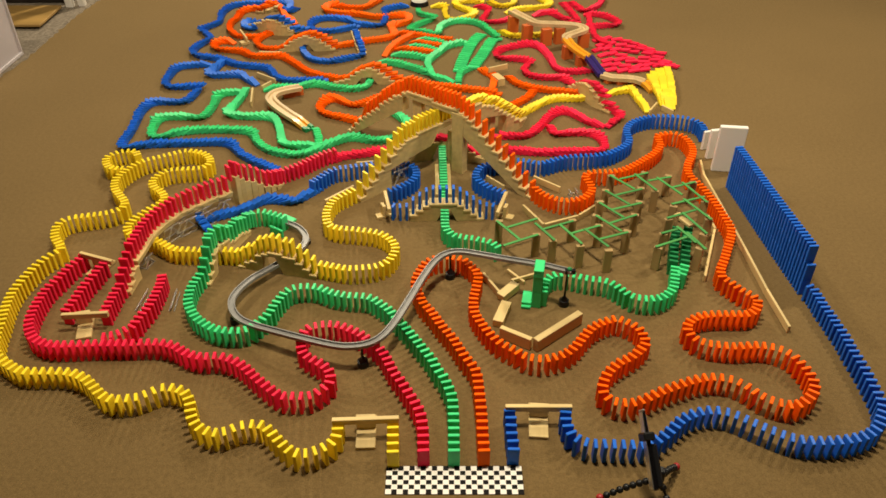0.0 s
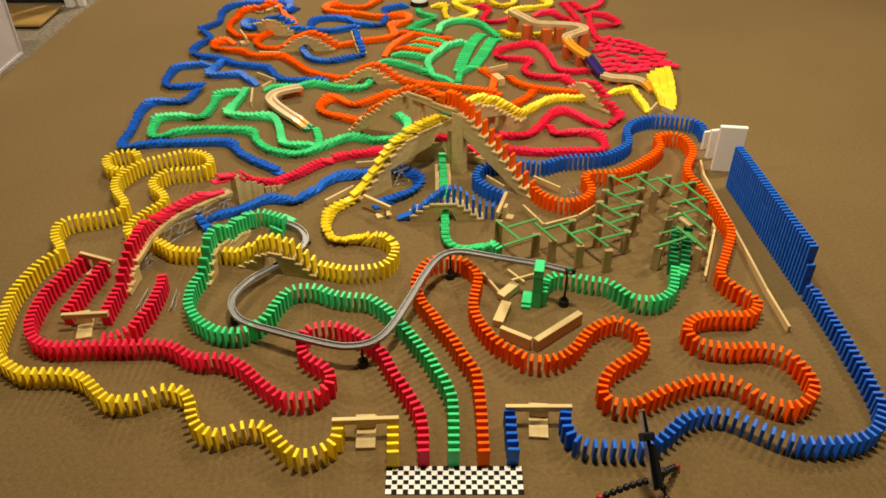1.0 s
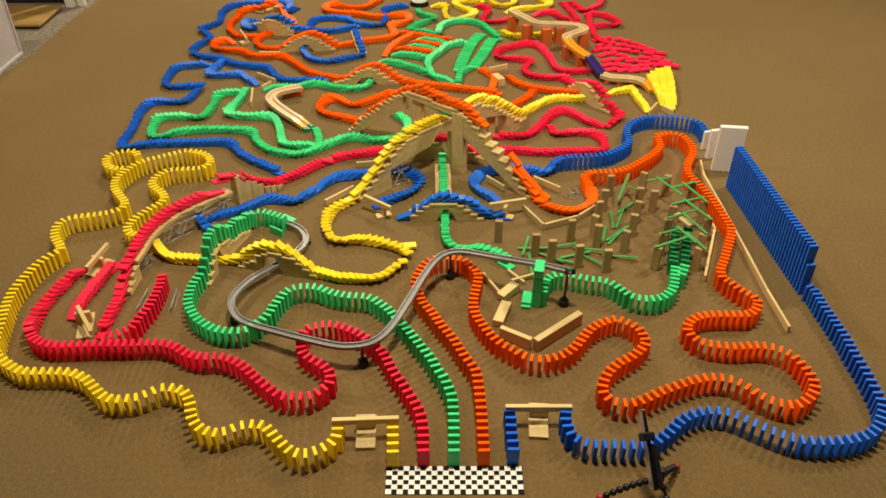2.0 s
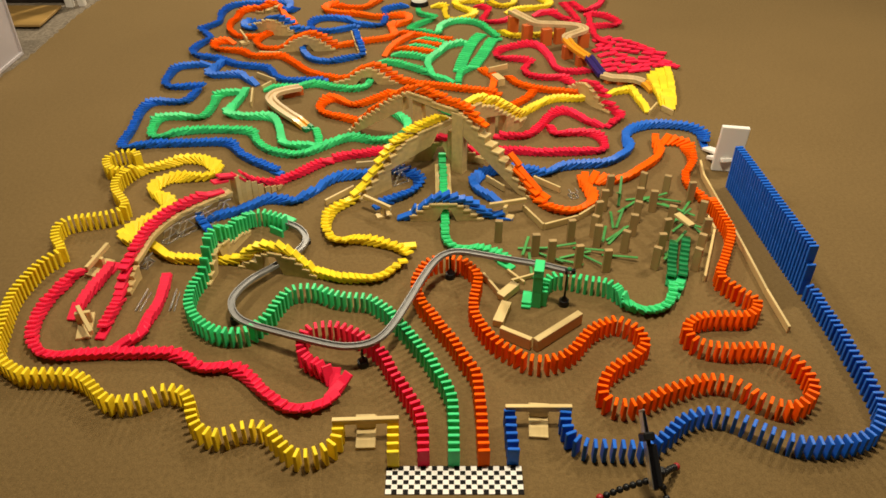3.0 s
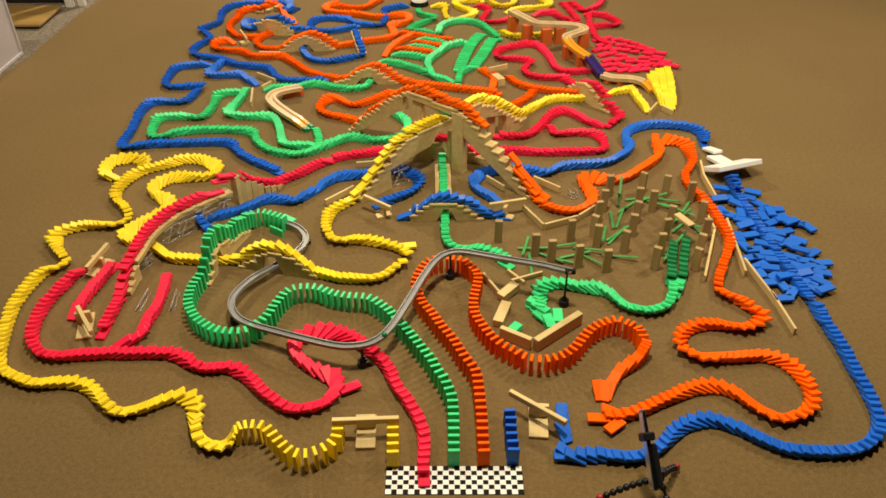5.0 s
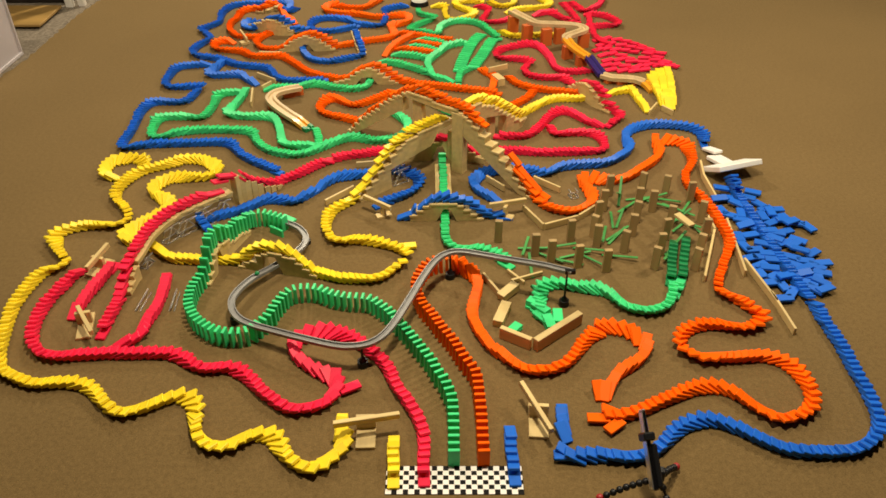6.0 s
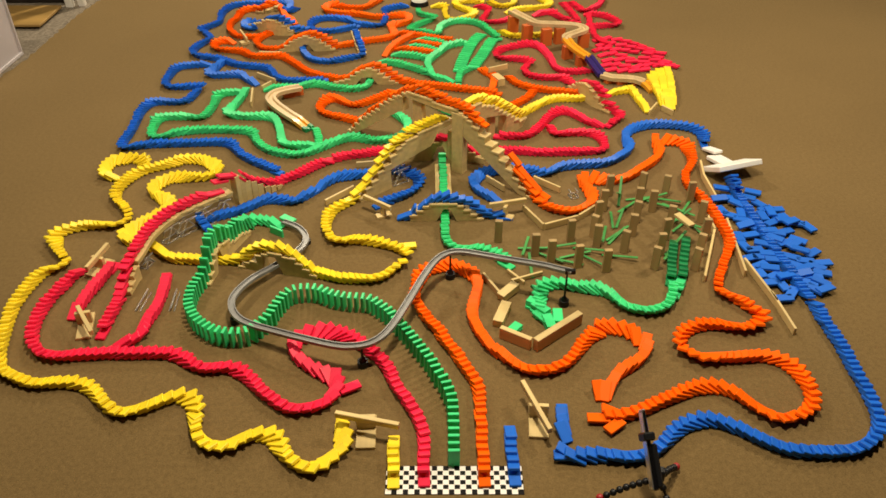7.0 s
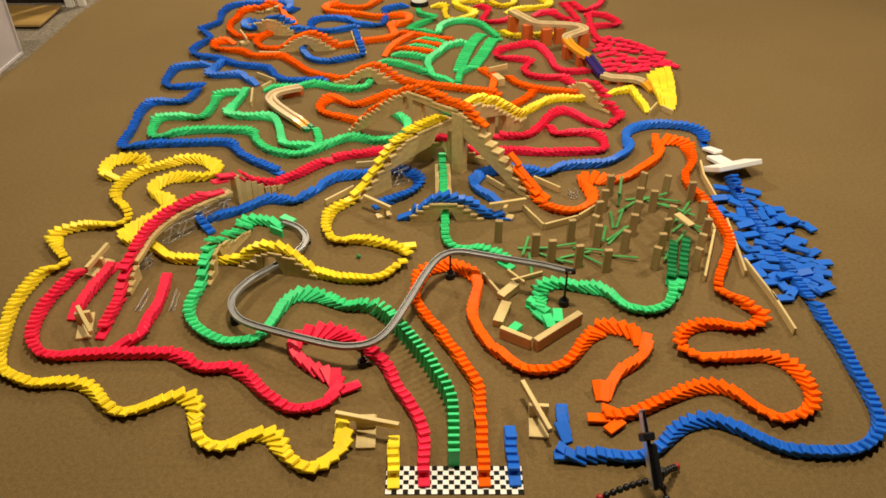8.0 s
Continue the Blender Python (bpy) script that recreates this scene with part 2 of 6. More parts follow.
# ---- the lines on the floor (metres; a third number is the height of the support) ----
YELLOW_A = [(0.016, 2.247, 0.150), (-0.025, 2.209, 0.149), (-0.063, 2.174, 0.149), (-0.101, 2.138, 0.144), (-0.141, 2.100, 0.130), (-0.180, 2.064, 0.092), (-0.214, 2.033, 0.057), (-0.246, 2.004, 0.020), (-0.269, 1.981), (-0.292, 1.959), (-0.319, 1.928), (-0.333, 1.880), (-0.332, 1.836), (-0.320, 1.797), (-0.289, 1.780), (-0.250, 1.775), (-0.210, 1.767), (-0.175, 1.756), (-0.145, 1.729), (-0.129, 1.695), (-0.131, 1.662), (-0.147, 1.627), (-0.175, 1.608), (-0.211, 1.601), (-0.248, 1.598), (-0.286, 1.608), (-0.327, 1.620), (-0.343, 1.624, 0.021), (-0.361, 1.629, 0.036)]
YELLOW_B = [(-0.378, 1.633, 0.049), (-0.396, 1.637, 0.062), (-0.413, 1.642, 0.063), (-0.432, 1.646, 0.067), (-0.451, 1.651, 0.069), (-0.467, 1.655, 0.060), (-0.484, 1.659, 0.050), (-0.501, 1.663, 0.033), (-0.518, 1.668, 0.022), (-0.537, 1.672, 0.006), (-0.557, 1.677), (-0.581, 1.680), (-0.604, 1.680), (-0.634, 1.677), (-0.665, 1.680), (-0.689, 1.680), (-0.724, 1.685), (-0.754, 1.706), (-0.781, 1.724), (-0.816, 1.742), (-0.846, 1.750), (-0.870, 1.761), (-0.880, 1.783), (-0.880, 1.802), (-0.873, 1.831), (-0.861, 1.854), (-0.849, 1.877), (-0.830, 1.901), (-0.822, 1.919)]
YELLOW_C = [(-0.822, 1.943), (-0.845, 1.975), (-0.867, 1.994), (-0.882, 2.019), (-0.883, 2.046), (-0.873, 2.072), (-0.858, 2.091), (-0.832, 2.100), (-0.798, 2.103), (-0.765, 2.107), (-0.744, 2.120), (-0.736, 2.149), (-0.751, 2.181), (-0.775, 2.203), (-0.807, 2.214), (-0.835, 2.216), (-0.867, 2.199), (-0.910, 2.175), (-0.950, 2.152), (-0.973, 2.124), (-0.989, 2.086), (-0.999, 2.052), (-0.994, 2.013), (-0.980, 1.981), (-0.956, 1.950), (-0.933, 1.919), (-0.926, 1.895), (-0.932, 1.877), (-0.953, 1.862)]
YELLOW_D = [(-0.969, 1.854), (-0.993, 1.848), (-1.020, 1.842), (-1.049, 1.834), (-1.072, 1.819), (-1.080, 1.794), (-1.075, 1.767), (-1.062, 1.734), (-1.037, 1.703), (-1.027, 1.680), (-1.041, 1.660), (-1.055, 1.635), (-1.065, 1.606), (-1.071, 1.572), (-1.076, 1.536), (-1.077, 1.500), (-1.072, 1.465), (-1.064, 1.427), (-1.055, 1.394), (-1.045, 1.349), (-1.029, 1.305), (-1.011, 1.277), (-0.982, 1.256), (-0.951, 1.236), (-0.924, 1.228), (-0.892, 1.228), (-0.858, 1.228), (-0.823, 1.224), (-0.790, 1.209)]
YELLOW_E = [(-0.764, 1.187), (-0.732, 1.157), (-0.707, 1.146), (-0.686, 1.146), (-0.655, 1.151), (-0.632, 1.164), (-0.609, 1.178), (-0.581, 1.177), (-0.556, 1.164), (-0.537, 1.135), (-0.528, 1.106), (-0.513, 1.080), (-0.493, 1.063), (-0.466, 1.054), (-0.446, 1.057), (-0.422, 1.070), (-0.398, 1.076), (-0.371, 1.073), (-0.347, 1.051), (-0.326, 1.028), (-0.300, 1.006), (-0.277, 1.001), (-0.259, 1.006), (-0.241, 1.015), (-0.225, 1.028), (-0.217, 1.045), (-0.216, 1.063), (-0.217, 1.083)]
YELLOW_LOOP = [(-1.003, 2.107), (-1.024, 2.107), (-1.047, 2.117), (-1.066, 2.145), (-1.072, 2.177), (-1.057, 2.199), (-1.031, 2.214), (-0.998, 2.214), (-0.981, 2.192)]
YELLOW_END = [(-0.104, 1.088), (-0.103, 1.067), (-0.102, 1.048), (-0.101, 1.028), (-0.100, 1.006)]
ORANGE_A = [(-0.317, 2.446, 0.003), (-0.274, 2.414, 0.064), (-0.246, 2.394, 0.093), (-0.214, 2.371, 0.122), (-0.176, 2.342, 0.163), (-0.146, 2.321, 0.191), (-0.118, 2.300, 0.213), (-0.083, 2.274, 0.227), (-0.051, 2.251, 0.226), (-0.017, 2.226, 0.220), (0.016, 2.202, 0.216), (0.048, 2.179, 0.215), (0.073, 2.160, 0.205), (0.092, 2.146, 0.195), (0.114, 2.130, 0.167), (0.135, 2.115, 0.150), (0.153, 2.101, 0.133), (0.175, 2.085, 0.113), (0.194, 2.072, 0.091), (0.215, 2.057, 0.069), (0.235, 2.041, 0.048), (0.256, 2.026, 0.028), (0.275, 2.013, 0.006), (0.279, 1.987), (0.300, 1.956), (0.326, 1.934)]
ORANGE_B = [(0.356, 1.922), (0.383, 1.925), (0.409, 1.934), (0.432, 1.956), (0.447, 1.987), (0.443, 2.026), (0.437, 2.056), (0.451, 2.079), (0.480, 2.086), (0.513, 2.086), (0.555, 2.096), (0.596, 2.124), (0.637, 2.161), (0.676, 2.199), (0.708, 2.244), (0.715, 2.278), (0.716, 2.317), (0.739, 2.333), (0.776, 2.337), (0.801, 2.317), (0.812, 2.278), (0.813, 2.236), (0.801, 2.192), (0.780, 2.152), (0.764, 2.110), (0.761, 2.062)]
ORANGE_C = [(0.774, 2.019), (0.786, 1.968), (0.796, 1.910), (0.800, 1.851), (0.804, 1.797), (0.797, 1.759), (0.781, 1.719), (0.760, 1.675), (0.740, 1.632), (0.721, 1.596), (0.717, 1.561), (0.732, 1.540), (0.748, 1.511), (0.769, 1.489), (0.775, 1.465), (0.761, 1.437), (0.738, 1.421), (0.703, 1.419), (0.655, 1.419), (0.621, 1.413), (0.595, 1.398), (0.579, 1.376), (0.578, 1.353), (0.589, 1.331), (0.609, 1.318), (0.629, 1.313)]
ORANGE_D = [(0.671, 1.307), (0.721, 1.311), (0.761, 1.303), (0.791, 1.281), (0.804, 1.251), (0.811, 1.222), (0.810, 1.193), (0.801, 1.170), (0.784, 1.151), (0.757, 1.133), (0.731, 1.130), (0.701, 1.141), (0.678, 1.159), (0.657, 1.185), (0.628, 1.204), (0.589, 1.210), (0.551, 1.202), (0.513, 1.187), (0.474, 1.170), (0.440, 1.151), (0.406, 1.136), (0.375, 1.136), (0.354, 1.147), (0.345, 1.170), (0.352, 1.199), (0.367, 1.226)]
ORANGE_E = [(0.397, 1.256), (0.424, 1.272), (0.453, 1.298), (0.468, 1.318), (0.468, 1.345), (0.464, 1.364), (0.452, 1.380), (0.433, 1.394), (0.414, 1.402), (0.385, 1.392), (0.361, 1.378), (0.343, 1.360), (0.323, 1.333), (0.304, 1.307), (0.280, 1.285), (0.258, 1.274), (0.233, 1.267), (0.208, 1.268), (0.183, 1.277), (0.164, 1.296), (0.134, 1.318), (0.111, 1.349), (0.091, 1.388), (0.077, 1.427), (0.075, 1.469), (0.082, 1.513)]
ORANGE_F = [(0.090, 1.558), (0.085, 1.591), (0.065, 1.620), (0.054, 1.635), (0.031, 1.645), (0.004, 1.647), (-0.022, 1.640), (-0.043, 1.625), (-0.057, 1.596), (-0.068, 1.563), (-0.070, 1.531), (-0.060, 1.495), (-0.049, 1.461), (-0.026, 1.425), (-0.004, 1.380), (0.022, 1.337), (0.046, 1.283), (0.066, 1.247), (0.073, 1.228), (0.076, 1.209), (0.078, 1.173), (0.080, 1.130), (0.081, 1.091), (0.081, 1.049), (0.082, 1.009)]
RED_A = [(-0.352, 2.225), (-0.377, 2.210), (-0.410, 2.181), (-0.441, 2.145), (-0.472, 2.117), (-0.504, 2.093), (-0.518, 2.063, 0.012), (-0.539, 2.039, 0.030), (-0.560, 2.025, 0.046), (-0.587, 2.008, 0.066), (-0.608, 1.992, 0.083), (-0.623, 1.969, 0.098), (-0.639, 1.955, 0.062), (-0.652, 1.940, 0.060), (-0.668, 1.934, 0.060), (-0.681, 1.922, 0.060), (-0.694, 1.910, 0.060), (-0.707, 1.894, 0.060), (-0.722, 1.885, 0.060), (-0.733, 1.867, 0.060)]
RED_B = [(-0.746, 1.855, 0.060), (-0.759, 1.844, 0.060), (-0.768, 1.820, 0.060), (-0.779, 1.803, 0.060), (-0.788, 1.784, 0.060), (-0.795, 1.764, 0.060), (-0.801, 1.745, 0.060), (-0.806, 1.721, 0.060), (-0.808, 1.684, 0.060), (-0.809, 1.651, 0.060), (-0.813, 1.622, 0.057), (-0.816, 1.605, 0.046), (-0.819, 1.589, 0.035), (-0.818, 1.570, 0.024), (-0.821, 1.553, 0.012), (-0.819, 1.531), (-0.822, 1.504), (-0.821, 1.487), (-0.822, 1.456), (-0.822, 1.431)]
RED_MID = [(-0.918, 1.435), (-0.915, 1.456), (-0.912, 1.478), (-0.910, 1.509), (-0.907, 1.540), (-0.900, 1.568), (-0.897, 1.596), (-0.891, 1.620)]
RED_OUT_A = [(-0.958, 1.655), (-0.963, 1.635), (-0.974, 1.610), (-0.981, 1.582), (-0.987, 1.554), (-0.995, 1.531), (-0.999, 1.500), (-0.999, 1.465), (-0.997, 1.435), (-0.992, 1.404), (-0.982, 1.376), (-0.966, 1.349), (-0.950, 1.333), (-0.925, 1.320), (-0.897, 1.314), (-0.865, 1.314), (-0.830, 1.316), (-0.799, 1.318), (-0.769, 1.318), (-0.733, 1.318), (-0.697, 1.320), (-0.660, 1.320)]
RED_OUT_B = [(-0.644, 1.318), (-0.618, 1.309), (-0.583, 1.285), (-0.546, 1.274), (-0.512, 1.276), (-0.481, 1.267), (-0.449, 1.247), (-0.414, 1.212), (-0.381, 1.182), (-0.350, 1.157), (-0.329, 1.154), (-0.310, 1.154), (-0.292, 1.154), (-0.277, 1.160), (-0.263, 1.173), (-0.249, 1.190), (-0.247, 1.209), (-0.254, 1.231), (-0.273, 1.251), (-0.297, 1.267), (-0.319, 1.287), (-0.327, 1.309)]
RED_OUT_C = [(-0.329, 1.330), (-0.328, 1.353), (-0.316, 1.372), (-0.299, 1.378), (-0.280, 1.382), (-0.260, 1.382), (-0.238, 1.376), (-0.216, 1.364), (-0.193, 1.349), (-0.170, 1.326), (-0.148, 1.303), (-0.130, 1.274), (-0.110, 1.228), (-0.091, 1.197), (-0.077, 1.170), (-0.061, 1.139), (-0.047, 1.105), (-0.042, 1.070), (-0.040, 1.049), (-0.040, 1.029), (-0.039, 1.009)]
RED_BRANCH = [(-0.793, 1.341), (-0.776, 1.345), (-0.760, 1.353), (-0.748, 1.364), (-0.736, 1.376), (-0.733, 1.400), (-0.728, 1.421), (-0.721, 1.444), (-0.718, 1.478), (-0.717, 1.513), (-0.718, 1.545), (-0.722, 1.568)]
BLUE = [(-0.400, 2.026), (-0.379, 2.052), (-0.362, 2.079), (-0.341, 2.100), (-0.318, 2.110), (-0.297, 2.114), (-0.264, 2.124), (-0.238, 2.131), (-0.200, 2.145), (-0.156, 2.152), (-0.109, 2.134), (-0.090, 2.114), (-0.082, 2.079), (-0.088, 2.049), (-0.105, 2.023), (-0.126, 2.003), (-0.144, 1.987), (-0.159, 1.978)]
BLUE_BRIDGE = [(-0.144, 1.895), (-0.128, 1.892), (-0.110, 1.895), (-0.093, 1.895, 0.015), (-0.075, 1.896, 0.030), (-0.057, 1.896, 0.044), (-0.037, 1.897, 0.057), (-0.018, 1.897, 0.060), (0.002, 1.898, 0.060), (0.021, 1.898, 0.059), (0.044, 1.899, 0.055), (0.062, 1.899, 0.042), (0.081, 1.900, 0.030), (0.098, 1.900, 0.016), (0.117, 1.901), (0.131, 1.901), (0.146, 1.898)]
BLUE_MID_A = [(0.180, 1.968), (0.161, 1.981), (0.143, 1.994), (0.125, 2.013), (0.108, 2.036), (0.101, 2.062), (0.105, 2.086), (0.118, 2.114), (0.142, 2.134), (0.190, 2.156), (0.247, 2.156), (0.273, 2.149), (0.301, 2.138), (0.328, 2.145), (0.359, 2.163), (0.395, 2.177), (0.439, 2.184)]
BLUE_MID_B = [(0.482, 2.188), (0.525, 2.199), (0.564, 2.225), (0.600, 2.259), (0.618, 2.293), (0.618, 2.333), (0.626, 2.377), (0.653, 2.419), (0.688, 2.444), (0.731, 2.461), (0.776, 2.461), (0.820, 2.457), (0.854, 2.444), (0.879, 2.419), (0.887, 2.390), (0.885, 2.361)]
BLUE_END_A = [(0.926, 1.526), (0.932, 1.511), (0.932, 1.493), (0.933, 1.474), (0.932, 1.454), (0.934, 1.435), (0.936, 1.417), (0.937, 1.380), (0.940, 1.343), (0.938, 1.298), (0.939, 1.259), (0.939, 1.219), (0.936, 1.178), (0.935, 1.151), (0.927, 1.120), (0.913, 1.096), (0.894, 1.070), (0.868, 1.052), (0.840, 1.042), (0.805, 1.035), (0.766, 1.033)]
BLUE_END_B = [(0.729, 1.035), (0.705, 1.042), (0.677, 1.057), (0.646, 1.077), (0.619, 1.096), (0.595, 1.109), (0.562, 1.114), (0.526, 1.106), (0.494, 1.088), (0.465, 1.060), (0.438, 1.039), (0.409, 1.025), (0.376, 1.023), (0.339, 1.025), (0.302, 1.026), (0.283, 1.032), (0.269, 1.042), (0.260, 1.057), (0.257, 1.074), (0.255, 1.091), (0.257, 1.109)]
BLUE_LAST = [(0.140, 1.114), (0.141, 1.093), (0.140, 1.071), (0.140, 1.052), (0.141, 1.033), (0.141, 1.012)]
GREEN_RAMP = [(-0.002, 2.265), (-0.002, 2.200, 0.0075), (0.000, 2.123, 0.0075), (0.002, 2.029, 0.0075), (0.003, 1.953), (0.005, 1.904), (0.005, 1.859), (0.006, 1.794), (0.014, 1.767), (0.033, 1.745), (0.048, 1.740), (0.066, 1.734), (0.083, 1.732), (0.102, 1.724), (0.120, 1.719), (0.136, 1.708), (0.148, 1.693)]
GREEN_TWIN = [(0.691, 1.802), (0.671, 1.740), (0.653, 1.682), (0.638, 1.632)]
GREEN_PAIR = [(0.652, 1.783), (0.636, 1.734), (0.621, 1.682), (0.607, 1.630)]
GREEN_STUB = [(0.631, 1.610), (0.623, 1.591), (0.615, 1.575)]
GREEN_MID = [(0.605, 1.603), (0.600, 1.582), (0.592, 1.554), (0.582, 1.522), (0.565, 1.500), (0.545, 1.484), (0.527, 1.478), (0.507, 1.476), (0.485, 1.480), (0.467, 1.489), (0.455, 1.504), (0.441, 1.522), (0.427, 1.538), (0.406, 1.549), (0.378, 1.554), (0.355, 1.561), (0.334, 1.570), (0.307, 1.575), (0.283, 1.570), (0.264, 1.554), (0.256, 1.531), (0.250, 1.504)]
GREEN_OUT_A = [(-0.454, 1.836), (-0.476, 1.848), (-0.500, 1.859), (-0.521, 1.865), (-0.547, 1.857), (-0.560, 1.820, 0.015), (-0.571, 1.789, 0.024), (-0.580, 1.764, 0.031), (-0.590, 1.734, 0.038), (-0.603, 1.699, 0.061), (-0.614, 1.684, 0.062), (-0.616, 1.654, 0.061), (-0.618, 1.633, 0.051), (-0.620, 1.619, 0.036), (-0.622, 1.607, 0.019), (-0.624, 1.590, 0.007), (-0.627, 1.568), (-0.633, 1.545), (-0.635, 1.518), (-0.633, 1.491), (-0.629, 1.469), (-0.621, 1.448)]
GREEN_OUT_B = [(-0.608, 1.427), (-0.592, 1.406), (-0.571, 1.388), (-0.549, 1.372), (-0.528, 1.364), (-0.509, 1.360), (-0.490, 1.359), (-0.471, 1.362), (-0.456, 1.370), (-0.445, 1.386), (-0.434, 1.400), (-0.424, 1.419), (-0.418, 1.433), (-0.415, 1.452), (-0.408, 1.469), (-0.396, 1.500), (-0.382, 1.515), (-0.366, 1.522), (-0.349, 1.524), (-0.329, 1.524), (-0.308, 1.518), (-0.285, 1.504)]
GREEN_OUT_C = [(-0.262, 1.495), (-0.236, 1.489), (-0.210, 1.487), (-0.188, 1.484), (-0.170, 1.474), (-0.152, 1.456), (-0.135, 1.440), (-0.113, 1.408), (-0.089, 1.372), (-0.067, 1.337), (-0.045, 1.299), (-0.025, 1.265), (-0.013, 1.235), (-0.001, 1.216), (0.006, 1.197), (0.012, 1.180), (0.017, 1.164), (0.020, 1.144), (0.021, 1.127), (0.022, 1.090), (0.022, 1.046), (0.022, 1.009)]
FAR_BLUE_OUTER = [(-0.688, 3.666), (-0.721, 3.605), (-0.730, 3.714), (-0.801, 3.730), (-0.881, 3.722), (-0.985, 3.698), (-1.023, 3.628), (-1.027, 3.552), (-1.016, 3.480), (-1.041, 3.423), (-1.071, 3.388), (-1.039, 3.320), (-1.013, 3.274), (-1.037, 3.204), (-1.050, 3.142), (-1.024, 3.087), (-0.967, 3.064), (-0.910, 3.040), (-0.847, 2.994), (-0.785, 2.972), (-0.734, 2.966), (-0.699, 2.938), (-0.659, 2.873), (-0.627, 2.846), (-0.559, 2.831), (-0.494, 2.836)]
FAR_BLUE_SQUARE = [(-0.719, 2.805), (-0.758, 2.836), (-0.790, 2.884), (-0.820, 2.889), (-0.872, 2.884), (-0.917, 2.884), (-0.916, 2.927), (-0.904, 2.994)]
FAR_BLUE_LEFT = [(-0.943, 2.994), (-1.009, 2.983), (-1.064, 2.966), (-1.078, 2.900), (-1.075, 2.805), (-1.035, 2.779), (-0.979, 2.779), (-0.937, 2.784), (-0.939, 2.709), (-0.953, 2.656), (-1.013, 2.647), (-1.070, 2.647), (-1.089, 2.600), (-1.093, 2.568), (-1.082, 2.425), (-1.081, 2.316), (-1.046, 2.312), (-0.985, 2.324), (-0.861, 2.332), (-0.740, 2.336), (-0.703, 2.305), (-0.666, 2.255), (-0.607, 2.204), (-0.572, 2.182), (-0.547, 2.161)]
FAR_BLUE_RING = [(-0.165, 3.690), (-0.226, 3.666), (-0.269, 3.628), (-0.263, 3.530), (-0.274, 3.444), (-0.324, 3.430), (-0.386, 3.444), (-0.432, 3.494), (-0.522, 3.516), (-0.579, 3.494), (-0.596, 3.423), (-0.577, 3.381), (-0.529, 3.354), (-0.462, 3.368), (-0.415, 3.395)]
FAR_BLUE_HOOK = [(-0.385, 3.309, 0.030), (-0.367, 3.223, 0.030), (-0.350, 3.160, 0.020), (-0.338, 3.122, 0.008), (-0.332, 3.099), (-0.367, 3.070), (-0.442, 3.029), (-0.519, 3.029), (-0.575, 3.099), (-0.597, 3.173), (-0.594, 3.236)]
FAR_BLUE_INNER = [(-0.813, 3.410, 0.010), (-0.848, 3.388), (-0.881, 3.402), (-0.897, 3.451), (-0.866, 3.448, 0.008), (-0.819, 3.406, 0.031), (-0.772, 3.365, 0.062), (-0.734, 3.351, 0.069), (-0.700, 3.345, 0.049), (-0.665, 3.351, 0.016), (-0.621, 3.368)]
FAR_ORANGE_TOP = [(-0.670, 3.458), (-0.722, 3.530), (-0.770, 3.659), (-0.786, 3.656, 0.020), (-0.808, 3.679, 0.020), (-0.836, 3.630, 0.010), (-0.901, 3.643), (-0.939, 3.605), (-0.944, 3.530), (-0.960, 3.458), (-0.945, 3.368), (-0.900, 3.301), (-0.831, 3.287)]
FAR_ORANGE_LONG = [(-0.896, 3.223), (-0.937, 3.242), (-0.971, 3.223), (-0.965, 3.166), (-0.914, 3.142), (-0.848, 3.129), (-0.808, 3.087), (-0.742, 3.070), (-0.683, 3.081), (-0.627, 3.029), (-0.570, 2.955), (-0.518, 2.900), (-0.484, 2.884), (-0.407, 2.847, 0.005), (-0.372, 2.841, 0.024), (-0.338, 2.841, 0.045), (-0.304, 2.841, 0.064), (-0.275, 2.841, 0.064), (-0.245, 2.841, 0.045), (-0.211, 2.841, 0.021), (-0.172, 2.841), (-0.112, 2.810), (-0.052, 2.795), (0.007, 2.779), (0.078, 2.759), (0.142, 2.744), (0.178, 2.729)]
FAR_ORANGE_RIDGE = [(-0.744, 3.354), (-0.784, 3.301), (-0.801, 3.236), (-0.770, 3.173), (-0.718, 3.153), (-0.684, 3.159, 0.010), (-0.648, 3.165, 0.037), (-0.616, 3.171, 0.055), (-0.580, 3.171, 0.065), (-0.543, 3.171, 0.055), (-0.507, 3.171, 0.030), (-0.467, 3.183, 0.005), (-0.404, 3.204), (-0.343, 3.236), (-0.238, 3.274), (-0.216, 3.320), (-0.238, 3.409), (-0.197, 3.437), (-0.157, 3.480), (-0.167, 3.545), (-0.220, 3.545), (-0.305, 3.530), (-0.397, 3.567), (-0.505, 3.590), (-0.552, 3.628), (-0.533, 3.698), (-0.459, 3.659), (-0.378, 3.659), (-0.320, 3.746)]
FAR_ORANGE_DIAGONAL = [(-0.244, 3.087), (-0.224, 3.148), (-0.199, 3.210), (-0.169, 3.261), (-0.146, 3.294)]
FAR_ORANGE_TOOTH_BACK = [(-0.210, 3.341), (-0.134, 3.314), (-0.059, 3.281), (0.015, 3.255)]
FAR_ORANGE_TOOTH_MIDDLE = [(-0.139, 3.242), (-0.087, 3.216), (-0.034, 3.191)]
FAR_ORANGE_TOOTH_FRONT = [(-0.201, 3.166), (-0.133, 3.142), (-0.064, 3.117)]
FAR_ORANGE_STUB = [(0.170, 2.709), (0.188, 2.764), (0.200, 2.836), (0.196, 2.878), (0.173, 2.911)]
FAR_ORANGE_FORK = [(0.252, 2.889), (0.283, 2.815), (0.326, 2.779), (0.354, 2.764), (0.419, 2.744), (0.484, 2.729)]
